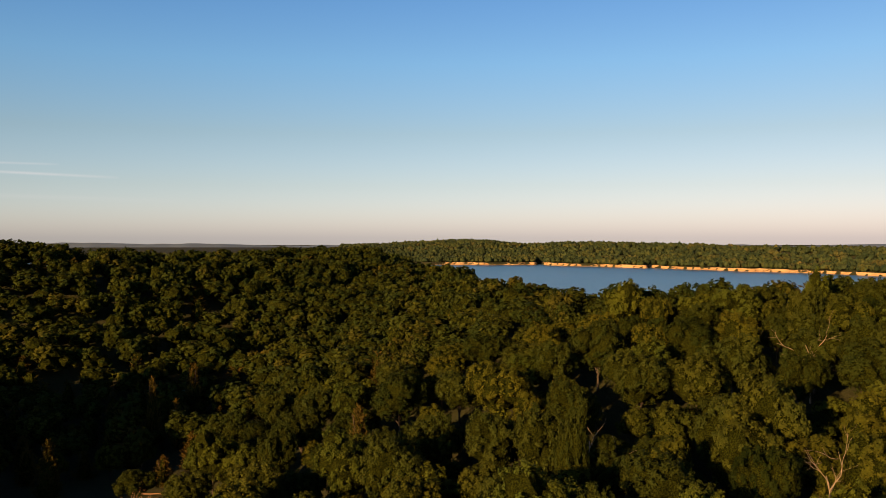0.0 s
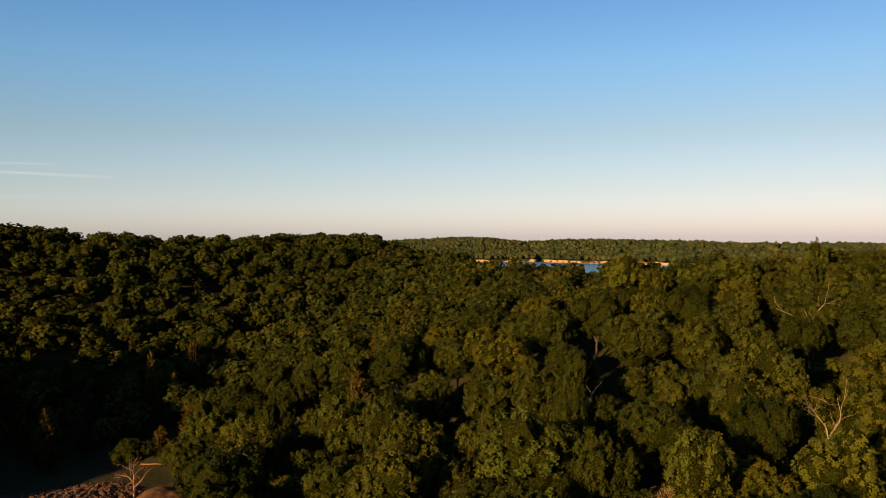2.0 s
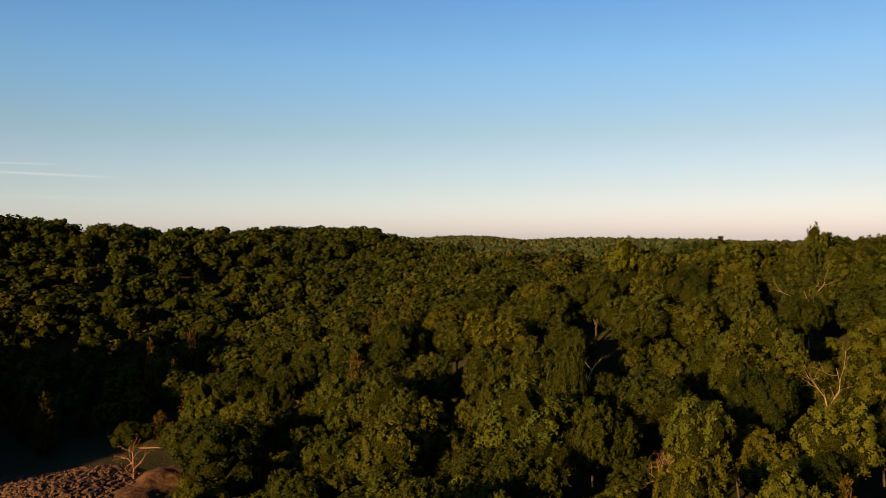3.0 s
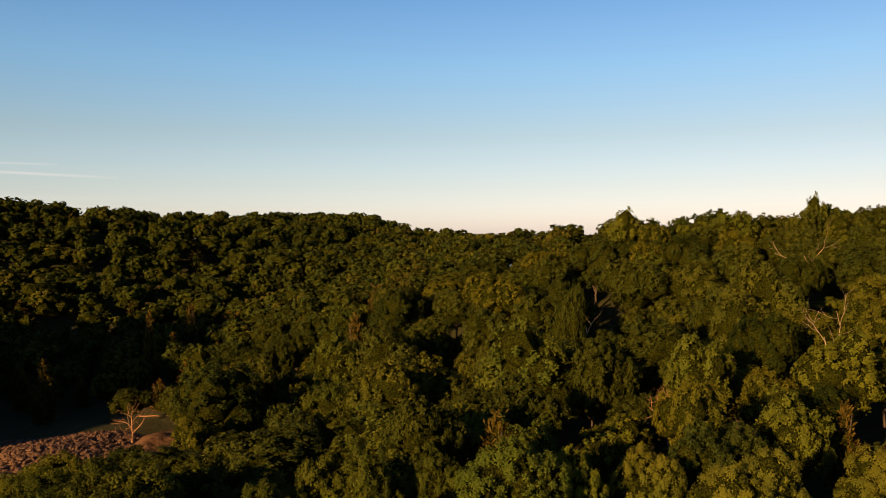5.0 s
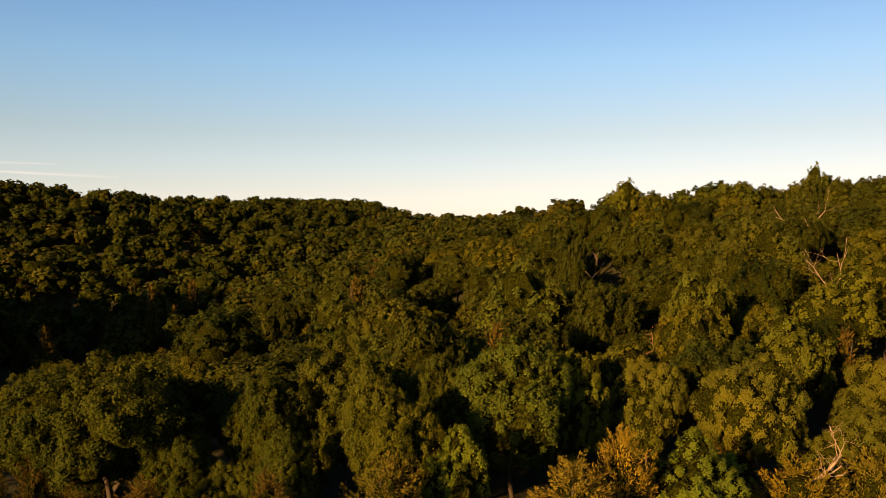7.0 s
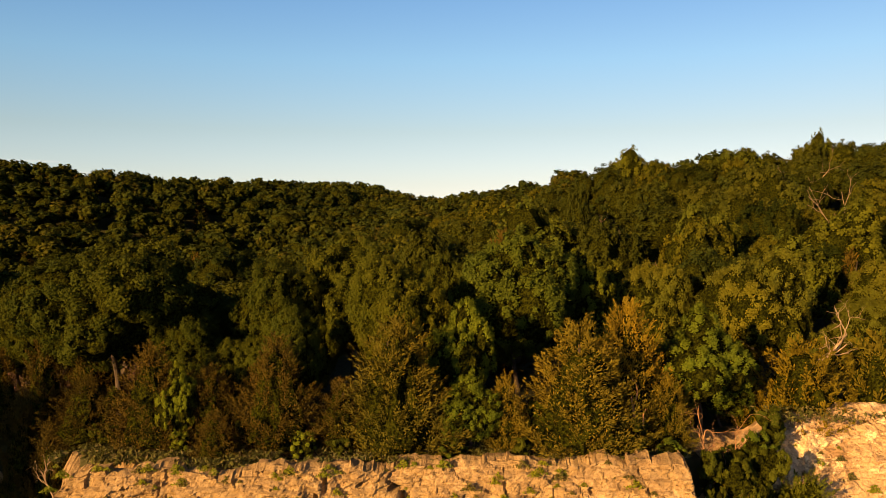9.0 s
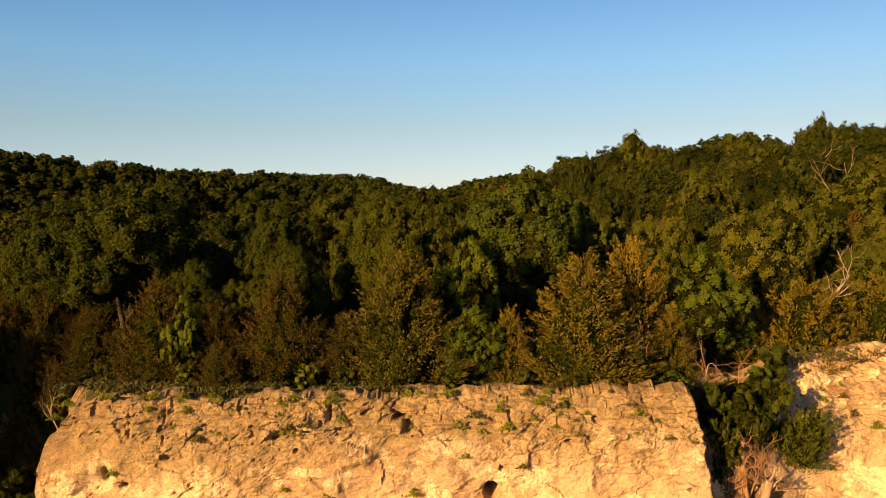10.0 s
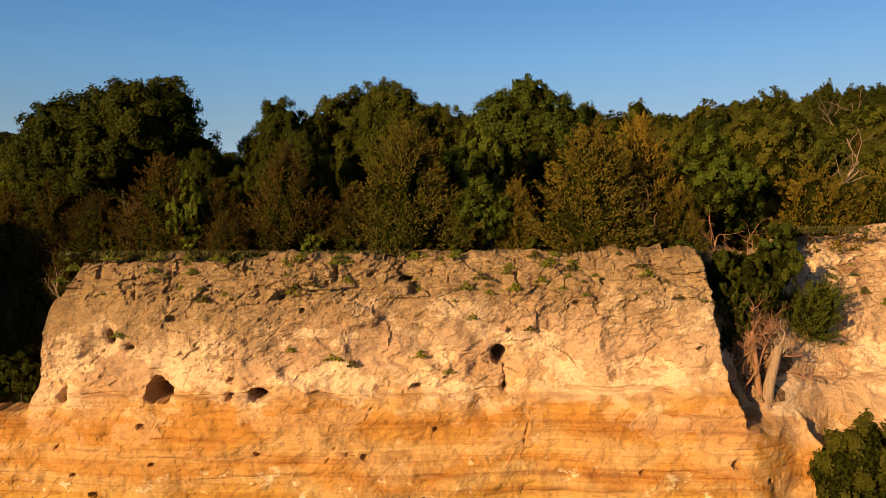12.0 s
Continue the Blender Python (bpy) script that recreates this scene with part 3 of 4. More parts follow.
xs = np.concatenate([np.linspace(-4500, -260, 16), np.linspace(-250, -46, 46), np.linspace(-44, 46, 91), np.linspace(50, 700, 80), np.linspace(720, 4500, 14)])
ys = np.concatenate([np.linspace(-4500, -20, 8), np.linspace(-10, 28, 8), np.linspace(29, 60, 80), np.linspace(62, 420, 90), np.linspace(440, 980, 24),
                     np.linspace(990, 1500, 110), np.linspace(1510, 2100, 30), np.linspace(2150, 4800, 8)])
gx, gy = np.meshgrid(xs, ys)
ground = new("ground", mesh_from("ground", np.stack([gx, gy, ground_z(gx, gy)], -1).reshape(-1, 3), grid_faces(len(xs), len(ys)), FLOOR, True))
tagged(ground, "leaf-littered forest floor rolling over wooded hills", "ground", kind="structure")

wx = np.linspace(-4800, 4800, 3)
gx, gy = np.meshgrid(wx, wx)
water = new("water", mesh_from("water", np.stack([gx, gy, 0 * gx], -1).reshape(-1, 3), grid_faces(3, 3), WATER))
tagged(water, "calm blue lake water among wooded hills", "lake", kind="structure")

# the bare bank along the far shore
bx = np.arange(-350, 620, 2.5)
rows = []
for step, up in ((-0.5, -0.6), (2.5, 1.4), (5.5, 3.9), (7.5, 5.2), (9.5, 4.6)):
    rows.append(np.stack([bx, far_shore(bx) + step + 0.8 * np.sin(bx * 0.7 + step), up * (0.66 + 0.1 * np.sin(bx * 0.05) + 0.06 * np.sin(bx * 0.31)) + 0.2], -1))
bank = new("shore_bank", mesh_from("shore_bank", np.concatenate(rows), grid_faces(len(bx), 5), SAND))
tagged(bank, "bare tan earth bank along the far shore", "bank", kind="structure")


# ---------- the bluff ----------
def lattice(ix, iy, seed):
    h = (ix.astype(np.int64) * 374761393 + iy.astype(np.int64) * 668265263 + seed * 1274126177) & 0x7FFFFFFF
    h = ((h ^ (h >> 13)) * 1274126177) & 0x7FFFFFFF
    return ((h ^ (h >> 16)) & 0xFFFF) / 65535.0


def vnoise(x, y, seed):
    ix, iy = np.floor(x), np.floor(y)
    fx, fy = x - ix, y - iy
    fx, fy = fx * fx * fx * (fx * (fx * 6 - 15) + 10), fy * fy * fy * (fy * (fy * 6 - 15) + 10)
    a, b = lattice(ix, iy, seed), lattice(ix + 1, iy, seed)
    c, d = lattice(ix, iy + 1, seed), lattice(ix + 1, iy + 1, seed)
    return (a * (1 - fx) + b * fx) * (1 - fy) + (c * (1 - fx) + d * fx) * fy - 0.5


def fbm(x, y, seed, octaves=4, gain=0.5):
    out, amp = 0, 1.0
    for o in range(octaves):
        out, amp, x, y = out + amp * vnoise(x, y, seed + o), amp * gain, x * 2.03 + 7.1, y * 2.03 + 3.7
    return out


def cellular(x, y, seed):
    """Distances to the nearest and second nearest of scattered points, and a number for the nearest."""
    ix, iy = np.floor(x), np.floor(y)
    f1, f2, own = np.full(x.shape, 9.0), np.full(x.shape, 9.0), np.zeros(x.shape)
    for dx in (-1, 0, 1):
        for dy in (-1, 0, 1):
            jx, jy = ix + dx, iy + dy
            d = np.hypot(jx + lattice(jx, jy, seed) - x, jy + lattice(jx, jy, seed + 5) - y)
            near = d < f1
            f2 = np.where(near, f1, np.minimum(f2, d))
            own = np.where(near, lattice(jx, jy, seed + 9), own)
            f1 = np.where(near, d, f1)
    return f1, f2, own


# openings: x, z, half width, half height, depth
HOLES = ((-10.35, 8.45, 0.5, 0.42, 2.6), (-6.85, 8.42, 0.34, 0.2, 1.6), (-7.85, 8.3, 0.12, 0.12, 0.4), (1.62, 9.62, 0.3, 0.3, 2.2), (1.78, 8.5, 0.12, 0.22, 0.5),
         (-12.2, 10.35, 0.14, 0.3, 0.6), (-11.5, 9.95, 0.16, 0.1, 0.35), (-1.75, 12.35, 0.28, 0.12, 0.6), (-1.35, 12.05, 0.16, 0.2, 0.5), (-4.15, 12.6, 0.1, 0.3, 0.4),
         (4.35, 11.5, 0.12, 0.06, 0.3), (-1.3, 8.6, 0.14, 0.06, 0.3), (-13.9, 8.3, 0.12, 0.3, 0.4))
# joints: x and z of both ends, width, depth
JOINTS = ((-10.05, 12.9, -10, 11.5, 0.053, 0.3), (-11.2, 12.9, -11.25, 11.7, 0.06, 0.3), (2.2, 13, 2.25, 11.9, 0.045, 0.24), (1.75, 9.3, 1.85, 8.3, 0.053, 0.24),
          (-12.4, 9.9, -13.1, 9.2, 0.038, 0.18), (-2.2, 12.8, -1.1, 11.9, 0.053, 0.27), (-5.6, 9.6, -5.9, 9, 0.03, 0.15), (6.1, 10.9, 7.7, 10.6, 0.038, 0.18), (7, 10.6, 7.4, 10.2, 0.038, 0.18),
          (-6.6, 11.3, -6.3, 10.4, 0.03, 0.12), (-9.2, 10.3, -9.9, 9.3, 0.038, 0.18), (7, 13, 7.5, 11.9, 0.068, 0.3), (2.6, 7.4, 2.4, 6.4, 0.045, 0.18), (-4.1, 6.6, -4.4, 6.1, 0.038, 0.15),
          (-2.9, 7.9, -3.1, 7.5, 0.038, 0.18), (-13.6, 7, -14.2, 6.3, 0.038, 0.18), (-0.2, 12.4, 0.1, 11.2, 0.03, 0.15), (4.6, 12.6, 4.3, 11.9, 0.03, 0.12))


def bluff_face(x, z):
    """y of the rock face."""
    y = bluff_line(x) - 0.75 + 0 * z
    wob = 0.35 * fbm(x * 0.35, z * 0.4, 3, 3)
    # main block, its right end stepping back into the cleft and a low shelf beyond
    right = np.interp(z, (7.3, 7.75, 8.4, 9.4, 11.0, 11.8, 12.6, 13.3), (10.1, 9.95, 9.7, 9.4, 9.2, 9.05, 8.9, 8.7)) + 0.3 * fbm(x * 0 + 3.3, z * 1.3, 8, 3)
    foot = np.interp(z, (5.0, 6.2, 7.5), (13.7, 13.2, 12.5)) + 0.25 * fbm(x * 0 + 1.7, z * 1.6, 9, 3)
    line_main = 29.55 + 0.35 * np.sin(x * 0.31 + 0.5) + 1.5 * sstep(10.0, 12.6, x)
    soil, up = sstep(14.6, 11.4, x), np.clip(z - 7.6, 0, 9)
    back = (32.6 + 0.4 * np.sin(x * 0.5) - 0.1 * (8 - np.minimum(z, 8)) + 0.3 * up) * (1 - soil) + (31.0 + 0.4 * up) * soil
    upper = np.where(x < right, line_main, line_main + (back - line_main) * sstep(0, 0.22, x - right))
    lower = np.where(x < foot, line_main, line_main + (back - 0.4 - line_main) * sstep(0, 0.22, x - foot))
    shelf = sstep(6.95, 7.65, z + 0.3 * fbm(x * 0.8, z * 0.8, 19, 3))
    y = lower * (1 - shelf) + upper * shelf
    y = y + 2.2 * np.exp(-((x - right - 0.27) / 0.13) ** 2) * sstep(7.4, 7.9, z)
    y = y + wob
    # cap rock steps back in rough ledges
    cap = np.clip(z - 11.6, 0, 2)
    ledge = np.floor(cap * 2.6 + 0.9 * fbm(x * 0.5, z * 0.2, 12, 3)) / 2.6
    y = y + 0.26 * np.maximum(ledge, 0) + 0.08 * cap
    f1, f2, own = cellular(x * 0.8, z * 1.9, 40)
    rough = sstep(11.0, 11.9, z)
    y = y + rough * (0.24 * (own - 0.5) + 0.055 * np.exp(-((f2 - f1) / 0.05) ** 2) * sstep(-0.1, 0.2, fbm(x * 0.6, z * 0.6, 41, 2)))
    _, _, gown = cellular(x * 2.6 + 4, z * 3.4, 60)
    y = y + (0.04 + 0.07 * rough) * (gown - 0.5)
    _, _, sown = cellular(x * 0.75 + 0.5 * fbm(x * 0.8, z * 0.8, 64, 3) + 9, z * 1.2 + 0.4 * fbm(x * 0.9, z * 0.9, 65, 3), 66)
    y = y + (0.05 + 0.14 * sstep(8.2, 8.8, z)) * (sown - 0.5) * sstep(-0.3, 0.2, fbm(x * 0.25, z * 0.5, 67, 2))
    # beds below
    y = y - 0.075 * np.clip(8.3 - z, 0, 9) - 0.22 * sstep(8.45, 8.2, z + 0.25 * fbm(x * 0.6, 0 * z, 77, 3))
    bed = z + 0.5 * fbm(x * 0.2, z * 0.5, 90, 4)
    strat = np.abs((bed * 1.35) % 1 - 0.5)
    y = y + (0.07 + 0.1 * (vnoise(x * 0.5, np.floor(bed * 1.35), 91) + 0.3)) * np.exp(-(strat / 0.07) ** 2) * (0.3 + 0.5 * sstep(8.6, 8.0, z)) * sstep(-0.25, 0.3, fbm(x * 0.35, z * 1.2, 95, 3))
    seam = z - 8.38 - 0.2 * fbm(x * 0.6, 0 * z, 77, 3)
    y = y + 0.22 * np.exp(-(seam / 0.05) ** 2) * sstep(-0.1, 0.25, vnoise(x * 0.7, 0 * z, 93))
    # smooth hollows where slabs have come away
    for cx, cz, rx, rz, d in ((-1.9, 10.1, 2.0, 1.0, 0.25), (6.6, 10.2, 1.4, 1.2, 0.2), (-12.0, 9.4, 1.2, 0.9, 0.15), (3.4, 9.9, 1.0, 0.8, 0.12)):
        y = y + d * sstep(1.15, 0.75, np.hypot((x - cx) / rx, (z - cz) / rz) + 0.5 * fbm(x * 0.9, z * 0.9, 15, 3))
    # weathering at every size
    mask = sstep(-0.15, 0.25, fbm(x * 0.3, z * 0.45, 52, 3))
    y = y + 0.16 * fbm(x * 1.1, z * 1.3, 33, 4) + (0.05 + 0.1 * mask * sstep(7.6, 8.6, z) + 0.05 * rough) * fbm(x * 2.4, z * 4.2, 44, 4, 0.6)
    c1, c2, _ = cellular(x * 0.5 + fbm(x, z, 70, 3) * 0.6, z * 0.65 + fbm(x, z, 71, 3) * 0.6, 80)
    y = y + 0.05 * mask * (0.35 + 0.65 * sstep(7.0, 8.6, z)) * np.exp(-((c2 - c1) / 0.03) ** 2) * sstep(0.0, 0.3, fbm(x * 0.8, z * 0.8, 72, 2) + 0.1)
    pit, _, pown = cellular(x * 1.5, z * 1.9, 101)
    y = y + 0.3 * np.where(pown > 0.95, sstep(0.16, 0.04, pit + 0.3 * fbm(x * 3, z * 4, 102, 3)), 0)
    for cx, cz, rx, rz, d in HOLES:
        q = np.hypot((x - cx) / rx, (z - cz) / rz) + 0.55 * fbm(x * 2.2, z * 2.2, 5, 3)
        y = y + d * sstep(1.1, 0.6, q) + 0.12 * sstep(2.2, 0.9, q)
    for x0, z0, x1, z1, w, d in JOINTS:
        ux, uz = x1 - x0, z1 - z0
        t = np.clip(((x - x0) * ux + (z - z0) * uz) / (ux * ux + uz * uz), 0, 1)
        off = np.hypot(x - x0 - t * ux, z - z0 - t * uz) + 0.22 * np.abs(fbm(x * 2.5, z * 2.5, 6, 3))
        y = y + d * np.exp(-(off / w) ** 2)
    return y


def bluff():
    ux = np.concatenate([np.arange(-44, -18, 0.3), np.arange(-18, 18.5, 0.055), np.arange(18.6, 46, 0.3)])
    top = np.interp(ux, (-15.2, -14.85, -14.6, -14.3, -13.9, -13.5, -12.5, -11, 8.4, 9.2, 12.5, 17), (7.6, 8.4, 10.4, 11.3, 11.9, 12.45, 12.8, 13.0, 13.2, 13.0, 13.3, 14.0))
    top = top + (0.32 * fbm(ux * 0.5, 0 * ux, 2, 4) + 0.38 * (vnoise(np.floor(ux * 0.9 + 0.8 * vnoise(ux, 0 * ux, 3)), 0 * ux, 4)))
    hs = np.concatenate([[-3.0, 0.0, 1.6], np.linspace(2.6, 14.6, 226)])
    x = np.repeat(ux[None], len(hs), 0)
    z = np.minimum(hs[:, None], top[None])
    y = bluff_face(x, z)
    rows = [np.stack([x, y, z], -1)]
    # the top of the rock runs back under the turf
    for back in (0.12, 0.3, 0.6, 1.0, 1.5, 2.1, 2.8, 3.6):
        yy = y[-1] + back * np.where(ux < -14.8, 2.6, 1.0)
        sink = sstep(0.6, 3.4, back)
        zt = (top + 0.16 * sstep(0, 0.5, back) + 0.22 * fbm(ux * 1.3, 0 * ux + back * 2, 18, 4)) * (1 - sink) + (ground_z(ux, yy + 0.6) - 0.15) * sink
        rows.append(np.stack([ux, yy, zt], -1)[None])
    v = np.concatenate(rows, 0)
    return mesh_from("bluff", v.reshape(-1, 3), grid_faces(v.shape[1], v.shape[0]), ROCK, False)


cliff = new("cliff", bluff())
tagged(cliff, "sunlit cream and ochre limestone bluff with small caves", "cliff", kind="structure")


def brink_z(x, y):
    """Height of the turf or rock at the top of the bluff."""
    return float(np.maximum(ground_z(x, y), 12.9 if -14 < x < 9.5 and y < 34 else -9))


# ---------- trees on the brink ----------
G_OAK, G_CEDAR, G_WOOD, G_SHRUB = "broadleaf trees on the bluff top", "red cedars along the brink", "trees of the wooded slopes", "undergrowth on the bluff"
rng = np.random.default_rng(11)
oaks = [tree_thing("oak_tree", broadleaf_pieces(rng, 8.0, 3.6, 32000, 0.074, 10, ICO2, 0.08, 360, 0.84, 0.5), OAK, "dense dark green oak on the bluff top", "tree", G_OAK) for i in range(3)]
olives = [tree_thing("olive_oak", broadleaf_pieces(rng, 8.0, 3.6, 26000, 0.074, 10, ICO2, 0.05, 300, 0.84, 0.5), OLIVE, "sunlit olive-green oak beside the cleft", "tree", G_OAK) for i in range(2)]
limes = [tree_thing("broadleaf_tree", broadleaf_pieces(rng, 6.5, 2.2, 15000, 0.07, 10, ICO2, 0.02, 200, 0.8, 0.5, 0.5), LIME, "slender light green broadleaf tree near the brink", "tree", G_OAK) for i in range(2)]
cedars = [tree_thing("red_cedar", cedar_pieces(rng, 5.0, 2.1, 180, 105, 0.056), m, "olive-brown conical red cedar on the brink", "tree", G_CEDAR) for m in (CEDAR, SHADECEDAR, CEDAR, SHADECEDAR)]
shrubs = [tree_thing("shrub", shrub_pieces(rng, 2.0, 1.2, 2600, 0.075), m, "low leafy green shrub on the bluff top", "shrub", G_SHRUB) for m in (OAK, LIME)]
golds = [tree_thing("spreading_juniper", cedar_pieces(rng, 3.2, 1.8, 150, 66, 0.06, 0.0, 0.42), GOLD, "feathery olive-brown juniper on the rock edge", "shrub", G_SHRUB)]
deeps = [tree_thing("tall_broadleaf_tree", broadleaf_pieces(rng, 8.0, 3.0, 28000, 0.078, 12, ICO2, 0.05, 320, 0.84, 0.5, 0.3), DEEP, "tall deep green tree with a tapering top", "tree", G_OAK)]
used = set()
taken = []


def plant(kinds, x, y, top, r, turn=0.0, i=0, sunk=0.1, base=None):
    """Stands a tree whose tip is at height top (above sea) and crown radius r on the ground at x, y."""
    proto, ph, pr = kinds[0][i % len(kinds[0])], kinds[1], kinds[2]
    z = (brink_z(x, y) if base is None else base) - sunk
    m = pose(x, y, z, 0, 0, turn)
    ob = copy_thing(proto, m) if proto in used else proto
    used.add(proto)
    ob.matrix_basis = m @ Matrix.Diagonal((r / pr, r / pr, max(top - z, 0.6) / ph, 1))
    taken.append((x, y, r))
    return ob


OAKS, OLIVES, LIMES, CEDARS, SHRUBS, GOLDS, DEEPS = (oaks, 8.0, 3.6), (olives, 8.0, 3.6), (limes, 6.5, 2.2), (cedars, 5.0, 2.1), (shrubs, 2.0, 1.2), (golds, 3.2, 1.8), (deeps, 8.0, 3.0)
# the first row, at the edge
plant(CEDARS, -11.5, 33.3, 17.3, 2.12, 10, 1)
plant(CEDARS, -14.3, 33.8, 15.8, 1.88, 80, 3)
plant(CEDARS, -16.6, 41.0, 17.0, 2.00, 30, 3)
plant(CEDARS, -8.5, 31.4, 14.9, 1.19, 200, 3)
plant(CEDARS, -6.5, 32.9, 17.7, 2.25, 120, 1)
plant(CEDARS, -9.3, 33.8, 16.3, 1.75, 220, 3)
plant(CEDARS, -1.8, 32.4, 18.5, 3.06, 40, 2)
plant(CEDARS, -4.0, 33.0, 15.9, 1.62, 140, 3)
plant(CEDARS, 2.4, 32.4, 16.2, 1.12, 10, 0)
plant(CEDARS, 5.3, 32.3, 18.4, 3.12, 300, 0)
plant(CEDARS, 7.6, 34.9, 19.1, 2.50, 220, 2)
plant(CEDARS, 8.9, 33.4, 16.0, 1.38, 20, 2)
plant(LIMES, 1.0, 32.2, 16.2, 1.35, 20, 0)
plant(LIMES, -10.4, 33.0, 16.4, 0.9, 50, 1)
plant(LIMES, 11.0, 36.2, 18.4, 2.3, 70, 1)
plant(LIMES, 12.2, 37.2, 15.6, 1.6, 170, 0)
plant(LIMES, 0.9, 35.6, 18.9, 1.7, 230, 0)
plant(OAKS, -11.3, 37.9, 18.5, 2.2, 30, 1)
plant(OAKS, -8.8, 36.5, 17.5, 1.7, 30, 0)
plant(OAKS, -6.2, 36.0, 18.6, 1.7, 130, 2)
plant(GOLDS, 15.8, 37.3, 17.0, 2.8, 0)
plant(GOLDS, 19.4, 37.8, 17.2, 2.6, 120)
plant(GOLDS, 13.4, 38.0, 15.6, 1.4, 220)
for i, (x, y, top, r) in enumerate(((-16.9, 36.2, 13.6, 1.5), (-18.6, 37.2, 14.6, 1.8), (-20.8, 36.4, 13.6, 1.7), (-23.0, 37.4, 14.8, 2.0), (-16.2, 38.2, 15.4, 1.6), (-25.5, 36.5, 13.5, 2.0))):
    plant(CEDARS, x, y, top, r, 40 * i, 1, 0.1, 7.6)
for i, (x, y, top, r) in enumerate(((-16.6, 39.4, 16.4, 1.6), (-18.8, 39.8, 16.8, 1.8), (-21.2, 40.2, 16.2, 1.9), (-23.6, 40.5, 16.6, 2.0))):
    plant(CEDARS, x, y, top, r, 70 * i, 1, 0.1, 11.6)
# the second row
plant(OAKS, -14.9, 39.0, 22.4, 4.6, 0, 0)
plant(OAKS, -7.6, 40.0, 20.7, 2.6, 100, 1)
plant(OAKS, -18.9, 42.0, 20.9, 3.2, 140, 1)
plant(OAKS, -4.6, 42.0, 22.0, 3.3, 300, 1)
plant(OAKS, -2.2, 37.0, 20.9, 2.6, 200, 2)
plant(DEEPS, 3.7, 42.0, 21.9, 3.5, 90, 0)
plant(OAKS, 0.6, 43.5, 20.9, 2.4, 40, 1)
plant(DEEPS, 7.0, 44.5, 20.9, 2.2, 200, 0)
plant(OLIVES, 16.6, 44.4, 21.3, 3.2, 20, 1)
plant(OLIVES, 21.0, 41.5, 19.2, 3.0, 120, 2)
plant(OLIVES, 11.4, 46.4, 20.7, 2.6, 220, 0)
plant(OAKS, -21.0, 46.0, 20.0, 3.6, 60, 2)
plant(OAKS, -9.6, 46.0, 19.2, 3.2, 260, 0)
plant(OLIVES, 25.0, 47.0, 20.6, 3.4, 200, 1)
for i, (x, y, top, r) in enumerate(((-13.2, 32.9, 14.1, 0.7), (-10.1, 32.2, 14.0, 0.6), (-7.4, 32.6, 14.4, 0.9), (-5.2, 31.8, 14.1, 0.7), (-3.9, 31.7, 13.9, 0.7), (0.3, 31.5, 13.9, 0.7),
                                    (2.9, 31.6, 13.9, 0.6), (3.6, 33.4, 15.0, 1.0), (7.3, 32.4, 14.6, 0.9), (8.6, 31.9, 13.8, 0.6), 
                                    (9.9, 38.5, 16.8, 1.6), (-17.2, 41.5, 16.0, 2.0),
                                    (-14.9, 36.0, 15.0, 1.3), (13.8, 40.5, 16.6, 1.8))):
    plant(SHRUBS, x, y, top, r, 77 * i, 0 if x < -12 else i)
for i, (x, y, top, r) in enumerate(((-16.1, 31.2, 9.4, 0.9), (-17.3, 31.6, 9.6, 1.1), (-18.9, 31.3, 9.3, 1.1), (-17.6, 35.0, 9.4, 1.0), (-19.0, 33.4, 9.2, 1.1), (-16.6, 33.0, 8.7, 0.8), (-20.6, 35.4, 10.6, 1.6), (-16.8, 36.6, 10.2, 1.1), (-22.5, 34.5, 10.0, 1.5))):
    plant(SHRUBS, x, y, top, r, 77 * i, 0, 0.1, 7.5)

# ---------- the wooded slopes ----------
slopes = [tree_thing("slope_tree", broadleaf_pieces(rng, 9.0, 3.2, 6000, 0.14, 8, ICO1, 0.12, 190, 0.86, 0.5), SLOPE, "rounded dark green broadleaf tree in the wood", "tree", G_WOOD) for i in range(4)]
bright = [tree_thing("light_slope_tree", broadleaf_pieces(rng, 9.0, 3.2, 6000, 0.14, 9, ICO1, 0.1, 190, 0.86, 0.5), LIMESLOPE, "lighter green broadleaf tree in the wood", "tree", G_WOOD) for i in range(2)]
slope_cedar = [tree_thing("slope_cedar", cedar_pieces(rng, 8.0, 1.9, 110, 25, 0.18), SHADECEDAR, "brownish green red cedar in the wood", "tree", G_WOOD) for i in range(2)]
SLOPES, BRIGHT, SLOPE_CEDAR = (slopes, 9.0, 3.2), (bright, 9.0, 3.2), (slope_cedar, 8.0, 1.9)
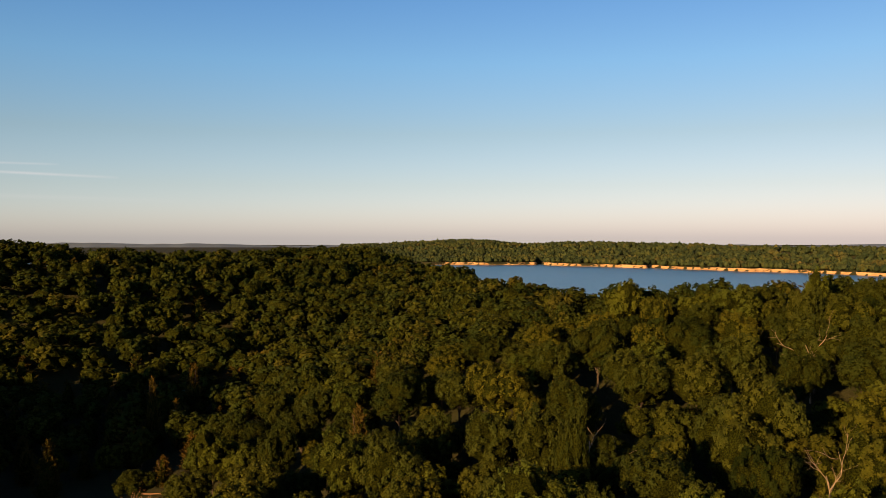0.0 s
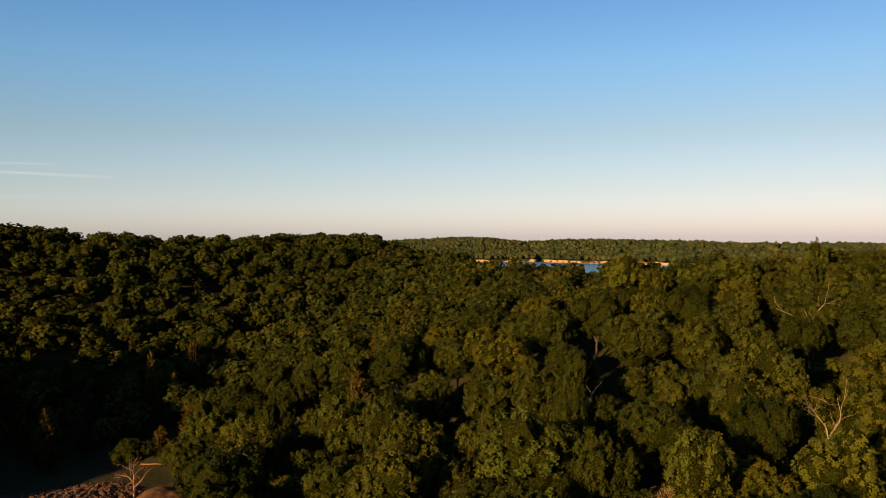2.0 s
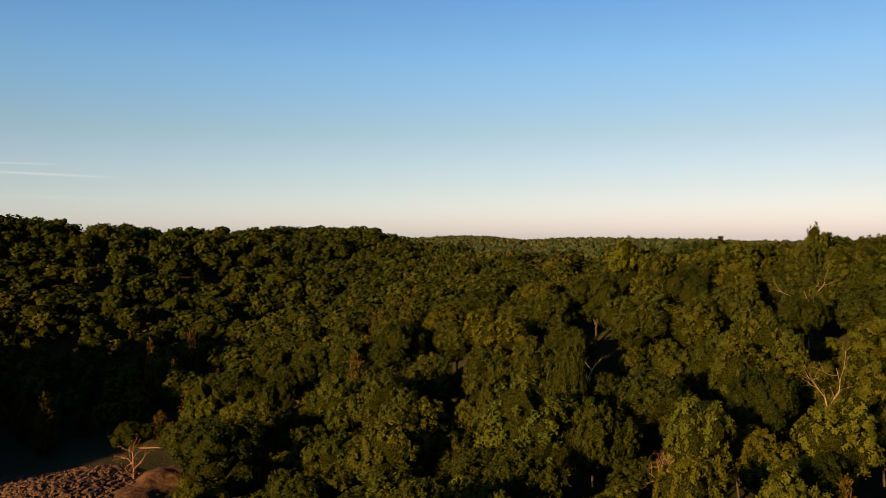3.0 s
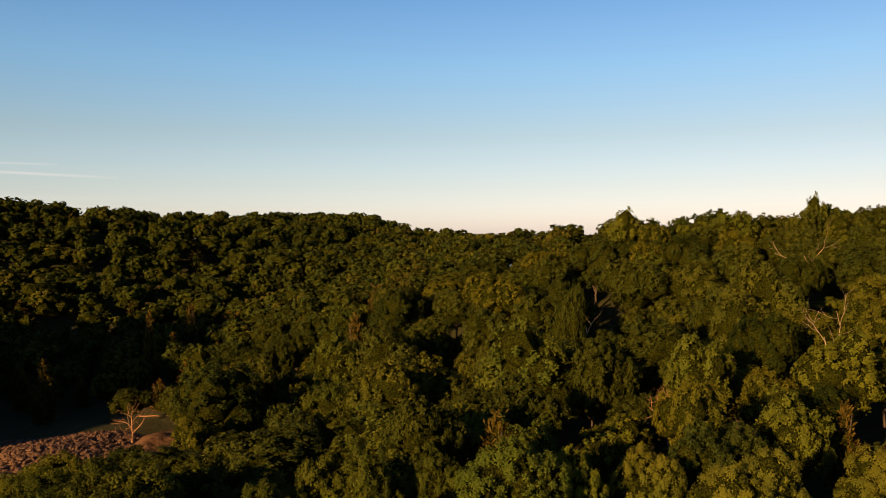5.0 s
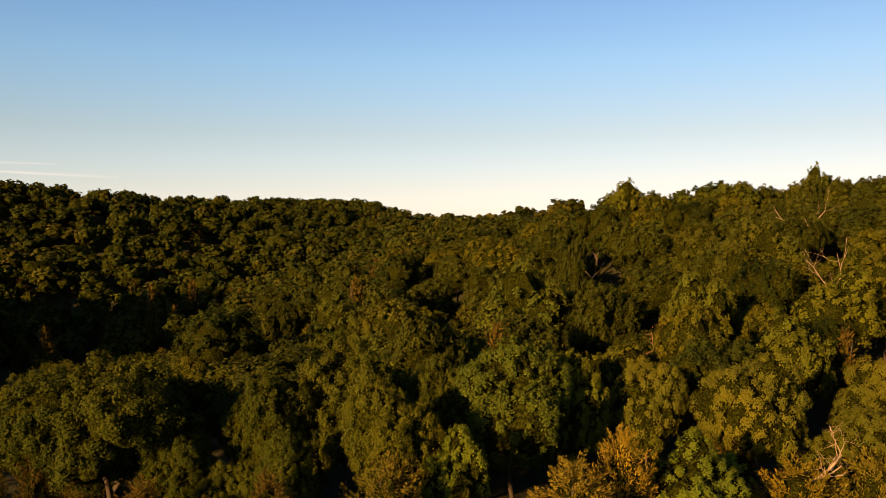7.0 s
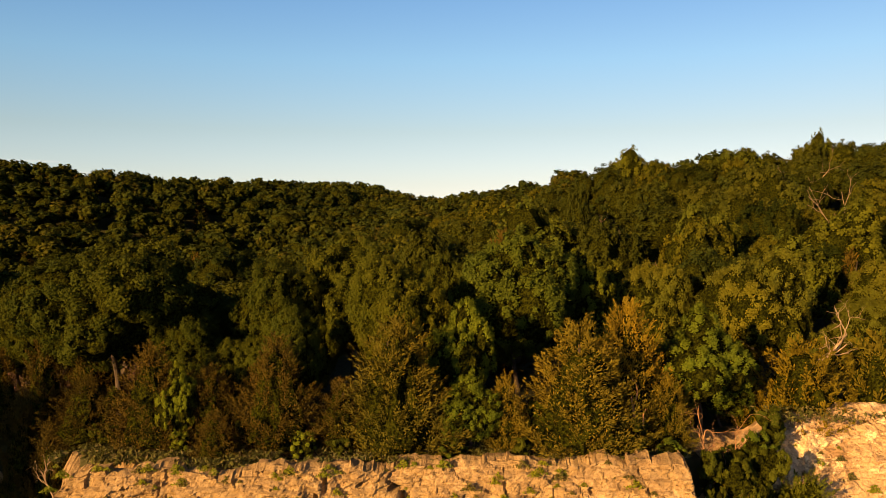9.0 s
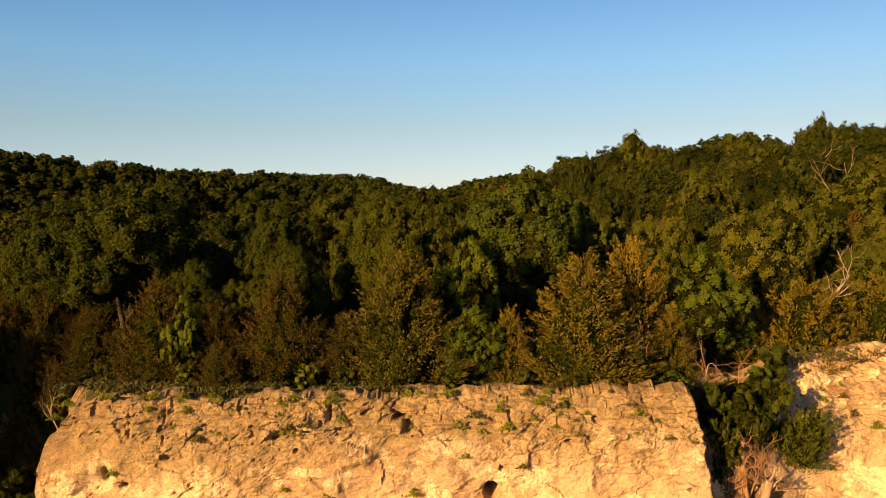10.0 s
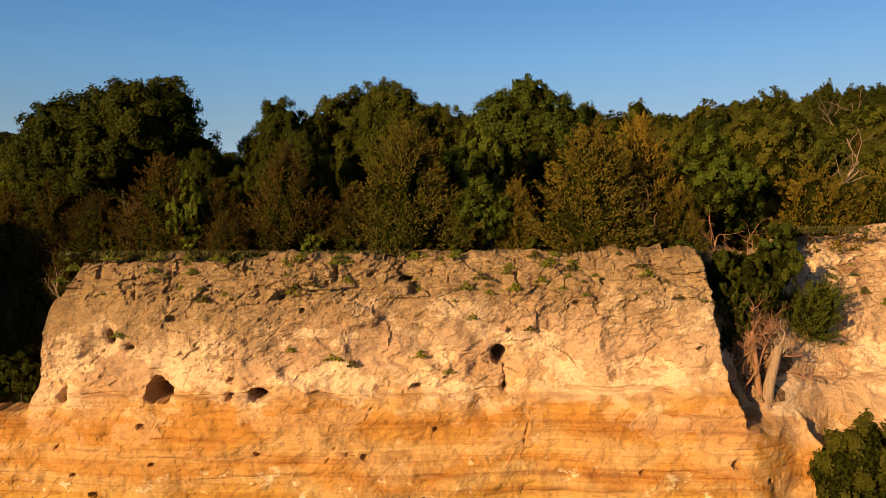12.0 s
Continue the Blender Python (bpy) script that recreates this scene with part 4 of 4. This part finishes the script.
for kinds, spots in (
    (SLOPES, ((-24.5, 124.5, 17.5, 3.6), (-7.5, 143.5, 24, 4.2), (-1.4, 108.5, 23, 3.6), (6, 102.5, 24, 3.8), (11, 94, 26.2, 4.0), (6.8, 85.5, 21.3, 3.6), (-3.8, 87, 21, 3.8),
              (37.6, 128, 33, 4.6), (44.5, 128, 33.4, 4.2), (51.6, 118, 32.5, 4.6), (13.8, 72, 24.4, 3.2), (22.4, 85.5, 24.6, 3.2), (30.5, 92, 27.5, 3.6), (7.2, 142, 29, 4.5), (56.7, 132, 37.8, 3.2), (60.5, 127, 36, 4.0),
              (16.9, 56, 22.8, 3.0), (18.7, 51.5, 21, 2.4), (-1.3, 53, 23, 3.0), (15.5, 49, 21.2, 2.4), (35.4, 91.5, 30, 4.6), (29.4, 78, 25.8, 3.4), (40.4, 79, 27, 3.6), (13.3, 87.0, 27.8, 1.9))),
    (BRIGHT, ((-35.5, 130.5, 15.4, 4.6), (-30, 127, 13.2, 3.6), (32.2, 68.5, 24.4, 3.6), (21.1, 68.5, 24.4, 3.0), (23.4, 56, 21.8, 2.8), (5.6, 54, 20.4, 2.2), (62.7, 142.8, 39.2, 2.6))),
    (SLOPE_CEDAR, ((-11.4, 115.5, 21.8, 2.5), (3.4, 48.5, 22.2, 2.2), (27.7, 58, 20.8, 1.4), (16.6, 46.6, 19, 1.6), (27.0, 51.0, 19.4, 1.6), (-61, 131, 13.5, 2.6), (-55, 161, 18.3, 2.0),
                   (-50, 159, 14.5, 1.8), (-52, 177, 18.5, 2.4)))):
    for i, (x, y, top, r) in enumerate(spots):
        plant(kinds, x, y, top, r, 61 * i, i)

wood = [join(broadleaf_pieces(rng, 9.0, 3.2, 1000, 0.3, 8, ICO0, 0.12, 90, 0.9, 0.4)[0]) for i in range(5)]
wood_far = [join(broadleaf_pieces(rng, 9.0, 3.4, 430, 0.46, 7, ICO0, 0.08, 50, 0.92, 0.35)[0]) for i in range(5)]
wood_cedar = [join(cedar_pieces(rng, 9.0, 2.2, 36, 8, 0.36, core_ico=ICO1)[0]) for i in range(2)]


def on_gravel(x, y):
    # the last test keeps trees out of the gap left for the sun
    return ((x + 51) / 15) ** 2 + ((y - 112) / 14) ** 2 < 1.15 or (-44.5 < x < -36.5 and 104 < y < 126) or (-47 < x < -37 and 125 < y < 138) or (x < -50 and y < 119 and abs((x + 48) * 0.82 - (y - 118) * 0.57) < 12)


cells = {}
for t in taken:
    cells.setdefault((int(t[0] // 7), int(t[1] // 7)), []).append(t)
spots = []
n = 36000
cy = 36 + 285 * rng.random(n) ** 0.75
cx = rng.uniform(-1, 1, n) * (0.56 * cy + 14)
cr = np.where(cy > 170, rng.uniform(3.2, 5.4, n), rng.uniform(2.6, 5.2, n))
tight = np.where(cy > 150, 0.66, np.where(cy < 75, 0.86, 0.76))
good = (cy > bluff_line(cx) + 6) & (ground_z(cx, cy) > 1.5) & ~((cx > 10) & (cy > 250))
for x, y, r, tg in zip(cx[good], cy[good], cr[good], tight[good]):
    if on_gravel(x, y) or (-68 < x < -49 and 122 < y < 142) or (66 < y < 118 and -0.54 * y - 6 < x < -0.29 * y):
        continue
    ci, cj = int(x // 7), int(y // 7)
    if all((x - a) ** 2 + (y - b) ** 2 > (tg * (r + c)) ** 2 for di in (-1, 0, 1) for dj in (-1, 0, 1) for a, b, c in cells.get((ci + di, cj + dj), ())):
        cells.setdefault((ci, cj), []).append((x, y, r))
        spots.append((x, y, r))
# trees on the unseen shoulder raised west of the creek bed to shade it
for i in range(420):
    x, y = rng.uniform(-175, -82), rng.uniform(55, 122)
    if x < -0.6 * y - 16 and not on_gravel(x, y):
        spots.append((x, y, rng.uniform(2.6, 4.2)))
# trees on the low unseen knoll added west on the near bank for shade
for i in range(200):
    x, y = rng.uniform(-84, -36), rng.uniform(-34, 18)
    if ground_z(x, y) > 2.5 and 0.788 * x - 0.616 * y < -36:
        spots.append((x, y, rng.uniform(2.6, 3.8)))
# trees over the crest at the head of the valley
for i in range(110):
    x, y = rng.uniform(-75, -4), rng.uniform(318, 356)
    spots.append((x, y, rng.uniform(3.2, 5.0)))
spots.sort(key=lambda s: s[1] + (400 if s[0] < -0.6 * s[1] - 16 or s[1] < 28 else 0))
named, stuff, dark = 0, [], []
for x, y, r in spots:
    z = float(ground_z(x, y))
    if z < 1.0:
        continue
    h = min(r * rng.uniform(1.8, 2.9), 12.0)
    if y < 62:
        h = min(h, 7.2 if x > -15 else 5.6)
    if y > 130:
        h = min(h, 9.4)
        side = x / y
        h *= 0.88 if side < -0.42 and y > 200 else 1.06 if side < -0.28 and y > 225 else 0.82 if -0.03 < side < 0.11 and y < 190 else 0.93 if 0.11 <= side < 0.2 and y < 190 else 1.16 if 0.0 < side < 0.27 else 0.96 if side > 0.44 else 1.04 if side > 0.27 else 1.0
    kind = rng.random()
    is_cedar = kind < ((0.5 if y < 190 else 0.12) if x < -0.24 * y and y > 85 else 0.03 if y > 120 else 0.08)
    if is_cedar:
        h *= 0.85
    if named < 230:
        named += 1
        plant(SLOPE_CEDAR if is_cedar else (BRIGHT if kind > ((0.4 if y < 62 else 0.87) if x > (-4 if y < 75 else 0.12 * y) else 0.82) else SLOPES), x, y, z + h, r * (0.72 if is_cedar else 1), rng.uniform(0, 360), int(rng.integers(4)))
    else:
        v, fs = (wood_cedar[int(rng.integers(2))] if is_cedar else (wood if y < 165 and x > -0.6 * y - 16 else wood_far)[int(rng.integers(5))])
        a, q = rng.uniform(0, 2 * pi), r / 3.2 * (1.2 if is_cedar else 1)
        w = np.stack([(v[:, 0] * cos(a) - v[:, 1] * sin(a)) * q + x, (v[:, 0] * sin(a) + v[:, 1] * cos(a)) * q + y, v[:, 2] * h / 9.0 + z], 1)
        (dark if is_cedar else stuff).append((w, fs[0], fs[1]))
v, f = join(stuff)
tagged(new("woodland", mesh_from("woodland", v, f, WOOD, False, INNER_SHADE_FAR)), "dense mixed woodland covering the hills behind", "woodland", kind="stuff")

v, f = join(dark)
tagged(new("cedar_woodland", mesh_from("cedar_woodland", v, f, SHADECEDAR, False, INNER_SHADE_FAR)), "red cedars with shade-dark foliage scattered through the hillside wood", "woodland", kind="stuff")

# ---------- woods beyond the lake ----------
stuff = []
n = 12500
fx = rng.uniform(-620, 1000, n)
fy = far_shore(fx) + 9 + 430 * rng.random(n) ** 1.2
fz = ground_z(fx, fy)
for x, y, z in zip(fx, fy, fz):
    if abs(x) > 0.62 * y or (x < -200 and y > 1600):
        continue
    r = rng.uniform(2.8, 5.2)
    vv = ICO0[0] * (1 + 0.2 * rng.normal(size=(len(ICO0[0]), 1))) * (r, r, r * 1.1) * 0.85 + (x, y, z + r * 0.85)
    stuff.append((vv, np.zeros((0, 4), int), ICO0[1]))
    d = unit(rng.normal(size=(8, 3)) + (0, -0.3, 0.4))
    stuff.append(cards(d * r * 0.95 + (x, y, z + r * 0.85), unit(d + 0.5 * rng.normal(size=(8, 3))), 2.0, rng, 1.2))
v, f = join(stuff)
tagged(new("far_woodland", mesh_from("far_woodland", v, f, HAZEWOOD)), "wooded ridge beyond the lake", "woodland", kind="stuff")


# ---------- bare and dead trees ----------
bare_tree("dead_tree", 34.7, 76.0, brink_z(34.7, 76.0), 11.0, 0.13, 5, DEADWOOD, "bleached dead tree standing among green crowns", "dead tree", 3, 3, 0.4)
bare_tree("dead_tree", 17.2, 93.5, brink_z(17.2, 93.5), 11.0, 0.11, 8, DEADWOOD, "forked dead tree showing through oak leaves", "dead tree", 2, 3, 0.4)
bare_tree("dead_tree", 50.0, 115.5, brink_z(50.0, 115.5), 10.0, 0.14, 12, DEADWOOD, "thin dead tree poking through the canopy", "dead tree", 3, 5, 0.6)
bare_tree("dead_tree", 16.2, 37.9, 15.6, 3.3, 0.09, 21, DEADWOOD, "half-dead oak with pale twisted limbs", "dead tree", 3, 5, 1.4, (0.35, -0.2, 0.6))
bare_tree("dead_tree", 7.5, 32.5, 13.3, 3.0, 0.09, 23, TWIG, "reddish bare trunk between two cedars", "dead tree", 1, 2, 0.5)
bare_tree("red_bush", 17.7, 65.5, 15.6, 4.6, 0.09, 31, TWIG, "reddish leafless bush in a gap of the wood", "bush", 4, 7, 0.8)
bare_tree("bare_bush", 10.3, 33.2, 12.3, 2.6, 0.06, 41, TWIG, "pale leafless bush beside the cleft", "bush", 3, 6, 0.8)
bare_tree("bare_bush", 11.4, 33.0, 11.8, 2.6, 0.05, 43, TWIG, "pale leafless bush beside the cleft", "bush", 3, 5, 0.8)
bare_tree("bare_bush", -15.4, 33.4, 11.0, 2.0, 0.04, 47, DEADWOOD, "small leafless bush at the end of the bluff", "bush", 3, 6, 0.9)
bare_tree("bare_bush", -43.0, 119.0, brink_z(-43.0, 119.0), 6.0, 0.12, 51, TWIG, "leafless bush beside the gravel bar", "bush", 3, 9, 0.8)


def trunk_in_cleft(x, y, z, height, radius, lean, seed, label, wood=DEADWOOD):
    r = np.random.default_rng(seed)
    base = new("leaning_dead_tree")
    base.location = (x, y, z)
    pts, rad = branch((0, 0, -0.3), lean, height, radius, r, 0.035, 7, 0.6)
    v, f = join([tube(pts, rad, 9)])
    part("trunk", mesh_from("trunk", v, f, wood, True), base)
    for i in range(3):
        d = unit(np.array((r.normal(), r.normal() * 0.5, 0.2 + r.random())))
        v, f = join(limbs(r, pts[-1 - i % 3], d, height * 0.28, radius * 0.22, 2, 0.3, (2, 3), 0.9))
        part("branch", mesh_from("branch", v, f, wood, True), base)
    return tagged(base, label, "dead tree")


trunk_in_cleft(11.35, 31.0, 7.55, 2.6, 0.25, (0.13, 0.08, 1), 3, "bleached leaning dead trunk rooted on a rock shelf")
trunk_in_cleft(11.2, 31.0, 8.3, 3.2, 0.12, (-0.1, 0.1, 1), 4, "thin brown dead trunk in the cleft", TWIG)
trunk_in_cleft(10.8, 31.4, 9.0, 2.8, 0.09, (0.15, 0.1, 1), 6, "thin brown dead trunk in the cleft", TWIG)

# overhanging bushes in the cleft and below
hang = tree_thing("juniper_bush", cedar_pieces(rng, 2.6, 1.5, 120, 80, 0.05, 0.0, 0.4), LIMESLOPE, "spreading green juniper bush hanging over the rock", "bush", G_SHRUB)
hang.matrix_basis = pose(13.3, 32.7, 10.1, 0, 35, 0) @ Matrix.Diagonal((1.0, 0.8, 0.95, 1))
low_tree = tree_thing("young_oak", broadleaf_pieces(rng, 6.0, 1.6, 13000, 0.07, 9, ICO2, 0.1, 110, 0.75), SLOPE, "young dark green oak below the bluff", "tree", G_OAK)
low_tree.matrix_basis = pose(13.6, 28.4, 1.6, 0, 0, 40) @ Matrix.Diagonal((1, 1, 1.08, 1))

for i, (x, y, z, top, r) in enumerate(((10.5, 32.4, 10.6, 12.2, 0.6), (11.2, 32.8, 11.4, 13.4, 0.9), (12.2, 33.2, 12.0, 13.9, 0.9), (10.3, 31.6, 9.4, 10.6, 0.4), (12.7, 32.4, 10.6, 11.7, 0.6),
                                       (13.2, 34.0, 12.6, 14.6, 0.9), (10.4, 31.2, 10.1, 12.0, 0.7), (10.9, 31.6, 11.0, 13.3, 0.9), (11.7, 31.7, 10.4, 12.4, 0.8),
                                       (10.0, 31.6, 11.6, 13.5, 0.7), (12.4, 32.2, 11.3, 13.5, 0.9), (9.9, 30.8, 10.9, 12.3, 0.45))):
    plant(SHRUBS, x, y, top, r, 50 * i, 1 if i == 2 else 0, 0.15, z)
for i, (x, y, z, way) in enumerate(((10.6, 31.5, 9.6, (0.2, -0.5, 0.4)), (11.0, 31.9, 10.4, (0.5, -0.5, 0.5)), (11.9, 31.8, 10.2, (-0.5, -0.4, 0.4)), (12.3, 31.3, 9.2, (0.4, -0.5, -0.1)), (11.3, 31.4, 9.3, (0.1, -0.4, 0.8)), (10.6, 31.0, 8.6, (0.3, -0.4, 0.9)), (11.0, 31.3, 9.9, (-0.2, -0.5, 0.3)), (11.7, 31.5, 9.6, (0.5, -0.4, 0.3)), (10.5, 31.6, 10.8, (0.3, -0.5, -0.2)), (11.5, 31.9, 11.0, (0.2, -0.6, -0.1)))):
    bare_tree("bare_bush", x, y, z, 1.7, 0.035, 300 + i, TWIG, "tangle of dry roots and twigs in the cleft", "bush", 3, 5, 1.0, way)

# brown soil and litter washed down the cleft
zs, us = np.linspace(7.75, 12.6, 60), np.linspace(0, 1, 36)
gz, gu = np.meshgrid(zs, us, indexing="ij")
edge_in = np.interp(gz, (7.7, 9.4, 11.0, 12.6), (10.75, 10.25, 9.9, 9.6)) + 0.25 * fbm(gz * 1.5, 0 * gz, 131, 3)
edge_out = np.interp(gz, (7.7, 9.4, 11.0, 12.6), (12.1, 12.5, 12.7, 12.9)) + 0.9 * fbm(gz * 1.1, 0 * gz + 5, 132, 4)
gx = edge_in + (edge_out - edge_in) * gu
gy = bluff_face(gx, gz) - 0.1 * np.sin(pi * gu) ** 0.5 * np.minimum(1, (12.6 - gz) * 4) + 0.04 * fbm(gx * 3, gz * 3, 133, 4) + 0.03
soil_slope = new("soil_slope", mesh_from("soil_slope", np.stack([gx, gy, gz], -1).reshape(-1, 3), grid_faces(36, 60), LITTER, False))
tagged(soil_slope, "brown soil and litter filling the cleft", "soil", kind="structure")

# ---------- weeds and grass on the rock ----------
def tuft(r, n=110, spread=0.13, tall=0.24):
    """Blades and leaves of one tuft."""
    p = r.normal(size=(n, 3)) * (spread, spread * 0.7, 0)
    p[:, 2] = tall * r.random(n) * np.exp(-(p[:, 0] ** 2 + p[:, 1] ** 2) / (2 * spread ** 2))
    return cards(p, unit(r.normal(size=(n, 3)) + (0, -0.6, 0.5)), 0.05, r, 2.0)


def rock_y(x, z):
    return float(bluff_face(np.array([x]), np.array([z]))[0])


r2 = np.random.default_rng(77)
for name, mat, count, label in (("cap_weeds", WEED, 64, "small green weed tufts rooted in the cap rock"), ("cap_grass", GRASS, 30, "dry grass tufts in the cracks of the cap rock")):
    tufts = []
    for i in range(count):
        x, z = r2.uniform(-14, 9), 13.2 - 1.7 * r2.random() ** 1.3
        if i % 9 == 8:
            z = r2.uniform(9, 11.4)
        if i > count - 6:
            x, z = r2.uniform(14, 19), r2.uniform(9.5, 13.4)
        s = r2.uniform(0.3, 1.05)
        v, q, t = tuft(r2)
        tufts.append((v * (s * 1.1, s, s * 1.2) + (x, rock_y(x, z) - 0.04, z - 0.03), q, t))
    v, f = join(tufts)
    tagged(new(name, mesh_from(name, v, f, mat)), label, "weeds", kind="stuff")

# dry grass and litter along the brink
n = 20000
gx = r2.uniform(-14.5, 22, n)
gy = bluff_line(gx) + 0.1 + 2.6 * r2.random(n) ** 1.4
gz = np.where(gx < 9.5, 13.05, 13.9) + 0.28 * r2.random(n)
keep = (gx < 9.2) | ((gx > 13) & (r2.random(n) < 0.25))
p = np.stack([gx, gy, gz], 1)[keep]
p = p[fbm(p[:, 0] * 0.9, p[:, 1] * 0.9, 5, 3) > -0.05]
v, q, t = cards(p, unit(r2.normal(size=p.shape) + (0, -0.5, 0.4)), 0.075, r2, 2.6)
tagged(new("brink_grass", mesh_from("brink_grass", v, q, GRASS)), "dry grass and weeds along the brink", "grass", kind="stuff")

# ---------- the gravel bar in the creek bed ----------
ux = np.linspace(-70, -22, 90)
uy = np.linspace(94, 140, 60)
gx, gy = np.meshgrid(ux, uy)
q = ((gx + 51) / 15) ** 2 + ((gy - 112) / 14) ** 2
gz = ground_z(gx, gy) + 1.1 * (1 - q) - 0.05 + 0.12 * fbm(gx * 0.6, gy * 0.6, 9, 4)
gz = np.where(q > 1.15, ground_z(gx, gy) - 0.4, gz)
bar = new("gravel_bar", mesh_from("gravel_bar", np.stack([gx, gy, gz], -1).reshape(-1, 3), grid_faces(90, 60), GRAVEL, True))
tagged(bar, "grey-brown stony gravel bar in the creek bed", "gravel", kind="structure")
stones = []
for i in range(2200):
    a, b = r2.uniform(0, 2 * pi), math.sqrt(r2.random())
    x, y = -51 + 14 * b * cos(a), 112 + 13 * b * sin(a)
    s = r2.uniform(0.15, 0.55)
    z = float(ground_z(x, y)) + 1.1 * (1 - b * b) + 0.05
    stones.append((ICO0[0] * (1 + 0.2 * r2.normal(size=(len(ICO0[0]), 1))) * (s, s, s * 0.6) + (x, y, z), np.zeros((0, 4), int), ICO0[1]))
v, f = join(stones)
tagged(new("loose_stones", mesh_from("loose_stones", v, f, GRAVEL)), "loose weathered stones on the gravel bar", "stones", kind="stuff")
for i, (x, y, ln, a, t) in enumerate(((-48, 131, 7.5, 80, 3), (-46.5, 133, 6, 55, 8), (-44.5, 131.5, 5, 110, 14), (-52, 137, 10, 84, 2), (-44, 134, 4.5, 30, 20), (-42.5, 132, 4, 130, 10))):
    r = np.random.default_rng(200 + i)
    pts, rad = branch((0, 0, -ln / 2), (0, 0, 1), ln, 0.1, r, 0.05, 6, 0.4)
    v, f = join([tube(pts, rad, 7)] + limbs(r, pts[4], (1, 0.3, 0.6), 1.4, 0.06, 1))
    ob = new("driftwood_log", mesh_from("driftwood_log", v, f, TWIG, True))
    ob.matrix_basis = pose(x + 4, y + 3, brink_z(x + 4, y + 3) + 0.35 + 0.15 * i, 90 - t, 0, a)
    tagged(ob, "reddish dry driftwood log lying on the creek bank", "log", "driftwood beside the creek")

# bare earth where the bank has slipped beside the gravel
ux, uy = np.linspace(-48, -31, 40), np.linspace(104, 131, 50)
gx, gy = np.meshgrid(ux, uy)
q = ((gx + 39.5 - 0.25 * (gy - 117)) / 4.5) ** 2 + ((gy - 117) / 12) ** 2 + 0.5 * fbm(gx * 0.3, gy * 0.3, 61, 3)
gz = np.where(q > 1.1, ground_z(gx, gy) - 0.4, ground_z(gx, gy) + 1.3 * (1 - q) + 0.1 + 0.2 * fbm(gx * 0.7, gy * 0.7, 62, 4))
tagged(new("earth_bank", mesh_from("earth_bank", np.stack([gx, gy, gz], -1).reshape(-1, 3), grid_faces(40, 50), SOIL, True)), "bare reddish earth bank beside the gravel bar", "bank", kind="structure")

# ---------- beyond the lake: a house on the ridge and a far range ----------
house = new("house")
house.location = (452.0, 1500.0, 25.0)
bm = bmesh.new()
bmesh.ops.create_cube(bm, size=1)
bmesh.ops.scale(bm, vec=(9, 7, 6), verts=bm.verts)
bmesh.ops.translate(bm, vec=(0, 0, 3), verts=bm.verts)
me = bpy.data.meshes.new("wall")
bm.to_mesh(me), bm.free()
me.materials.append(BOARDS)
part("wall", me, house)
part("roof", mesh_from("roof", [(-5, -4, 5.9), (5, -4, 5.9), (5, 4, 5.9), (-5, 4, 5.9), (-5, 0, 8.6), (5, 0, 8.6)], [np.array([(0, 1, 5, 4), (2, 3, 4, 5), (3, 2, 1, 0)]), np.array([(0, 4, 3), (1, 2, 5)])], SHINGLE), house)
for wx in (-2.4, 2.2):
    part("window", mesh_from("window", [(wx - 0.6, -3.54, 2.2), (wx + 0.6, -3.54, 2.2), (wx + 0.6, -3.54, 3.8), (wx - 0.6, -3.54, 3.8)], np.array([(0, 1, 2, 3)]), SHINGLE), house)
tagged(house, "pale boarded house on the far wooded ridge", "house")

# aerial haze over the range is put into its blue base colour
k = Mat("haze_blue_range", 0.95, 0.05)
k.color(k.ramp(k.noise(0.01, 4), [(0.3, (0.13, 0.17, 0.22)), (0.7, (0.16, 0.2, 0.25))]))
rx = np.linspace(-2600, 3000, 200)
crest = 14 + 5 * np.sin(rx / 330.0) + 3 * np.sin(rx / 97.0) + 1.5 * np.sin(rx / 23.0)
rows = [np.stack([rx, 3600 + 0 * rx, -3 + 0 * rx], -1), np.stack([rx, 3800 + 0 * rx, crest], -1), np.stack([rx, 4300 + 0 * rx, crest - 8], -1)]
tagged(new("backdrop", mesh_from("backdrop", np.concatenate(rows), grid_faces(200, 3), k.m, True)), "low wooded range on the horizon, haze-blue in its colour", "hills", kind="structure")
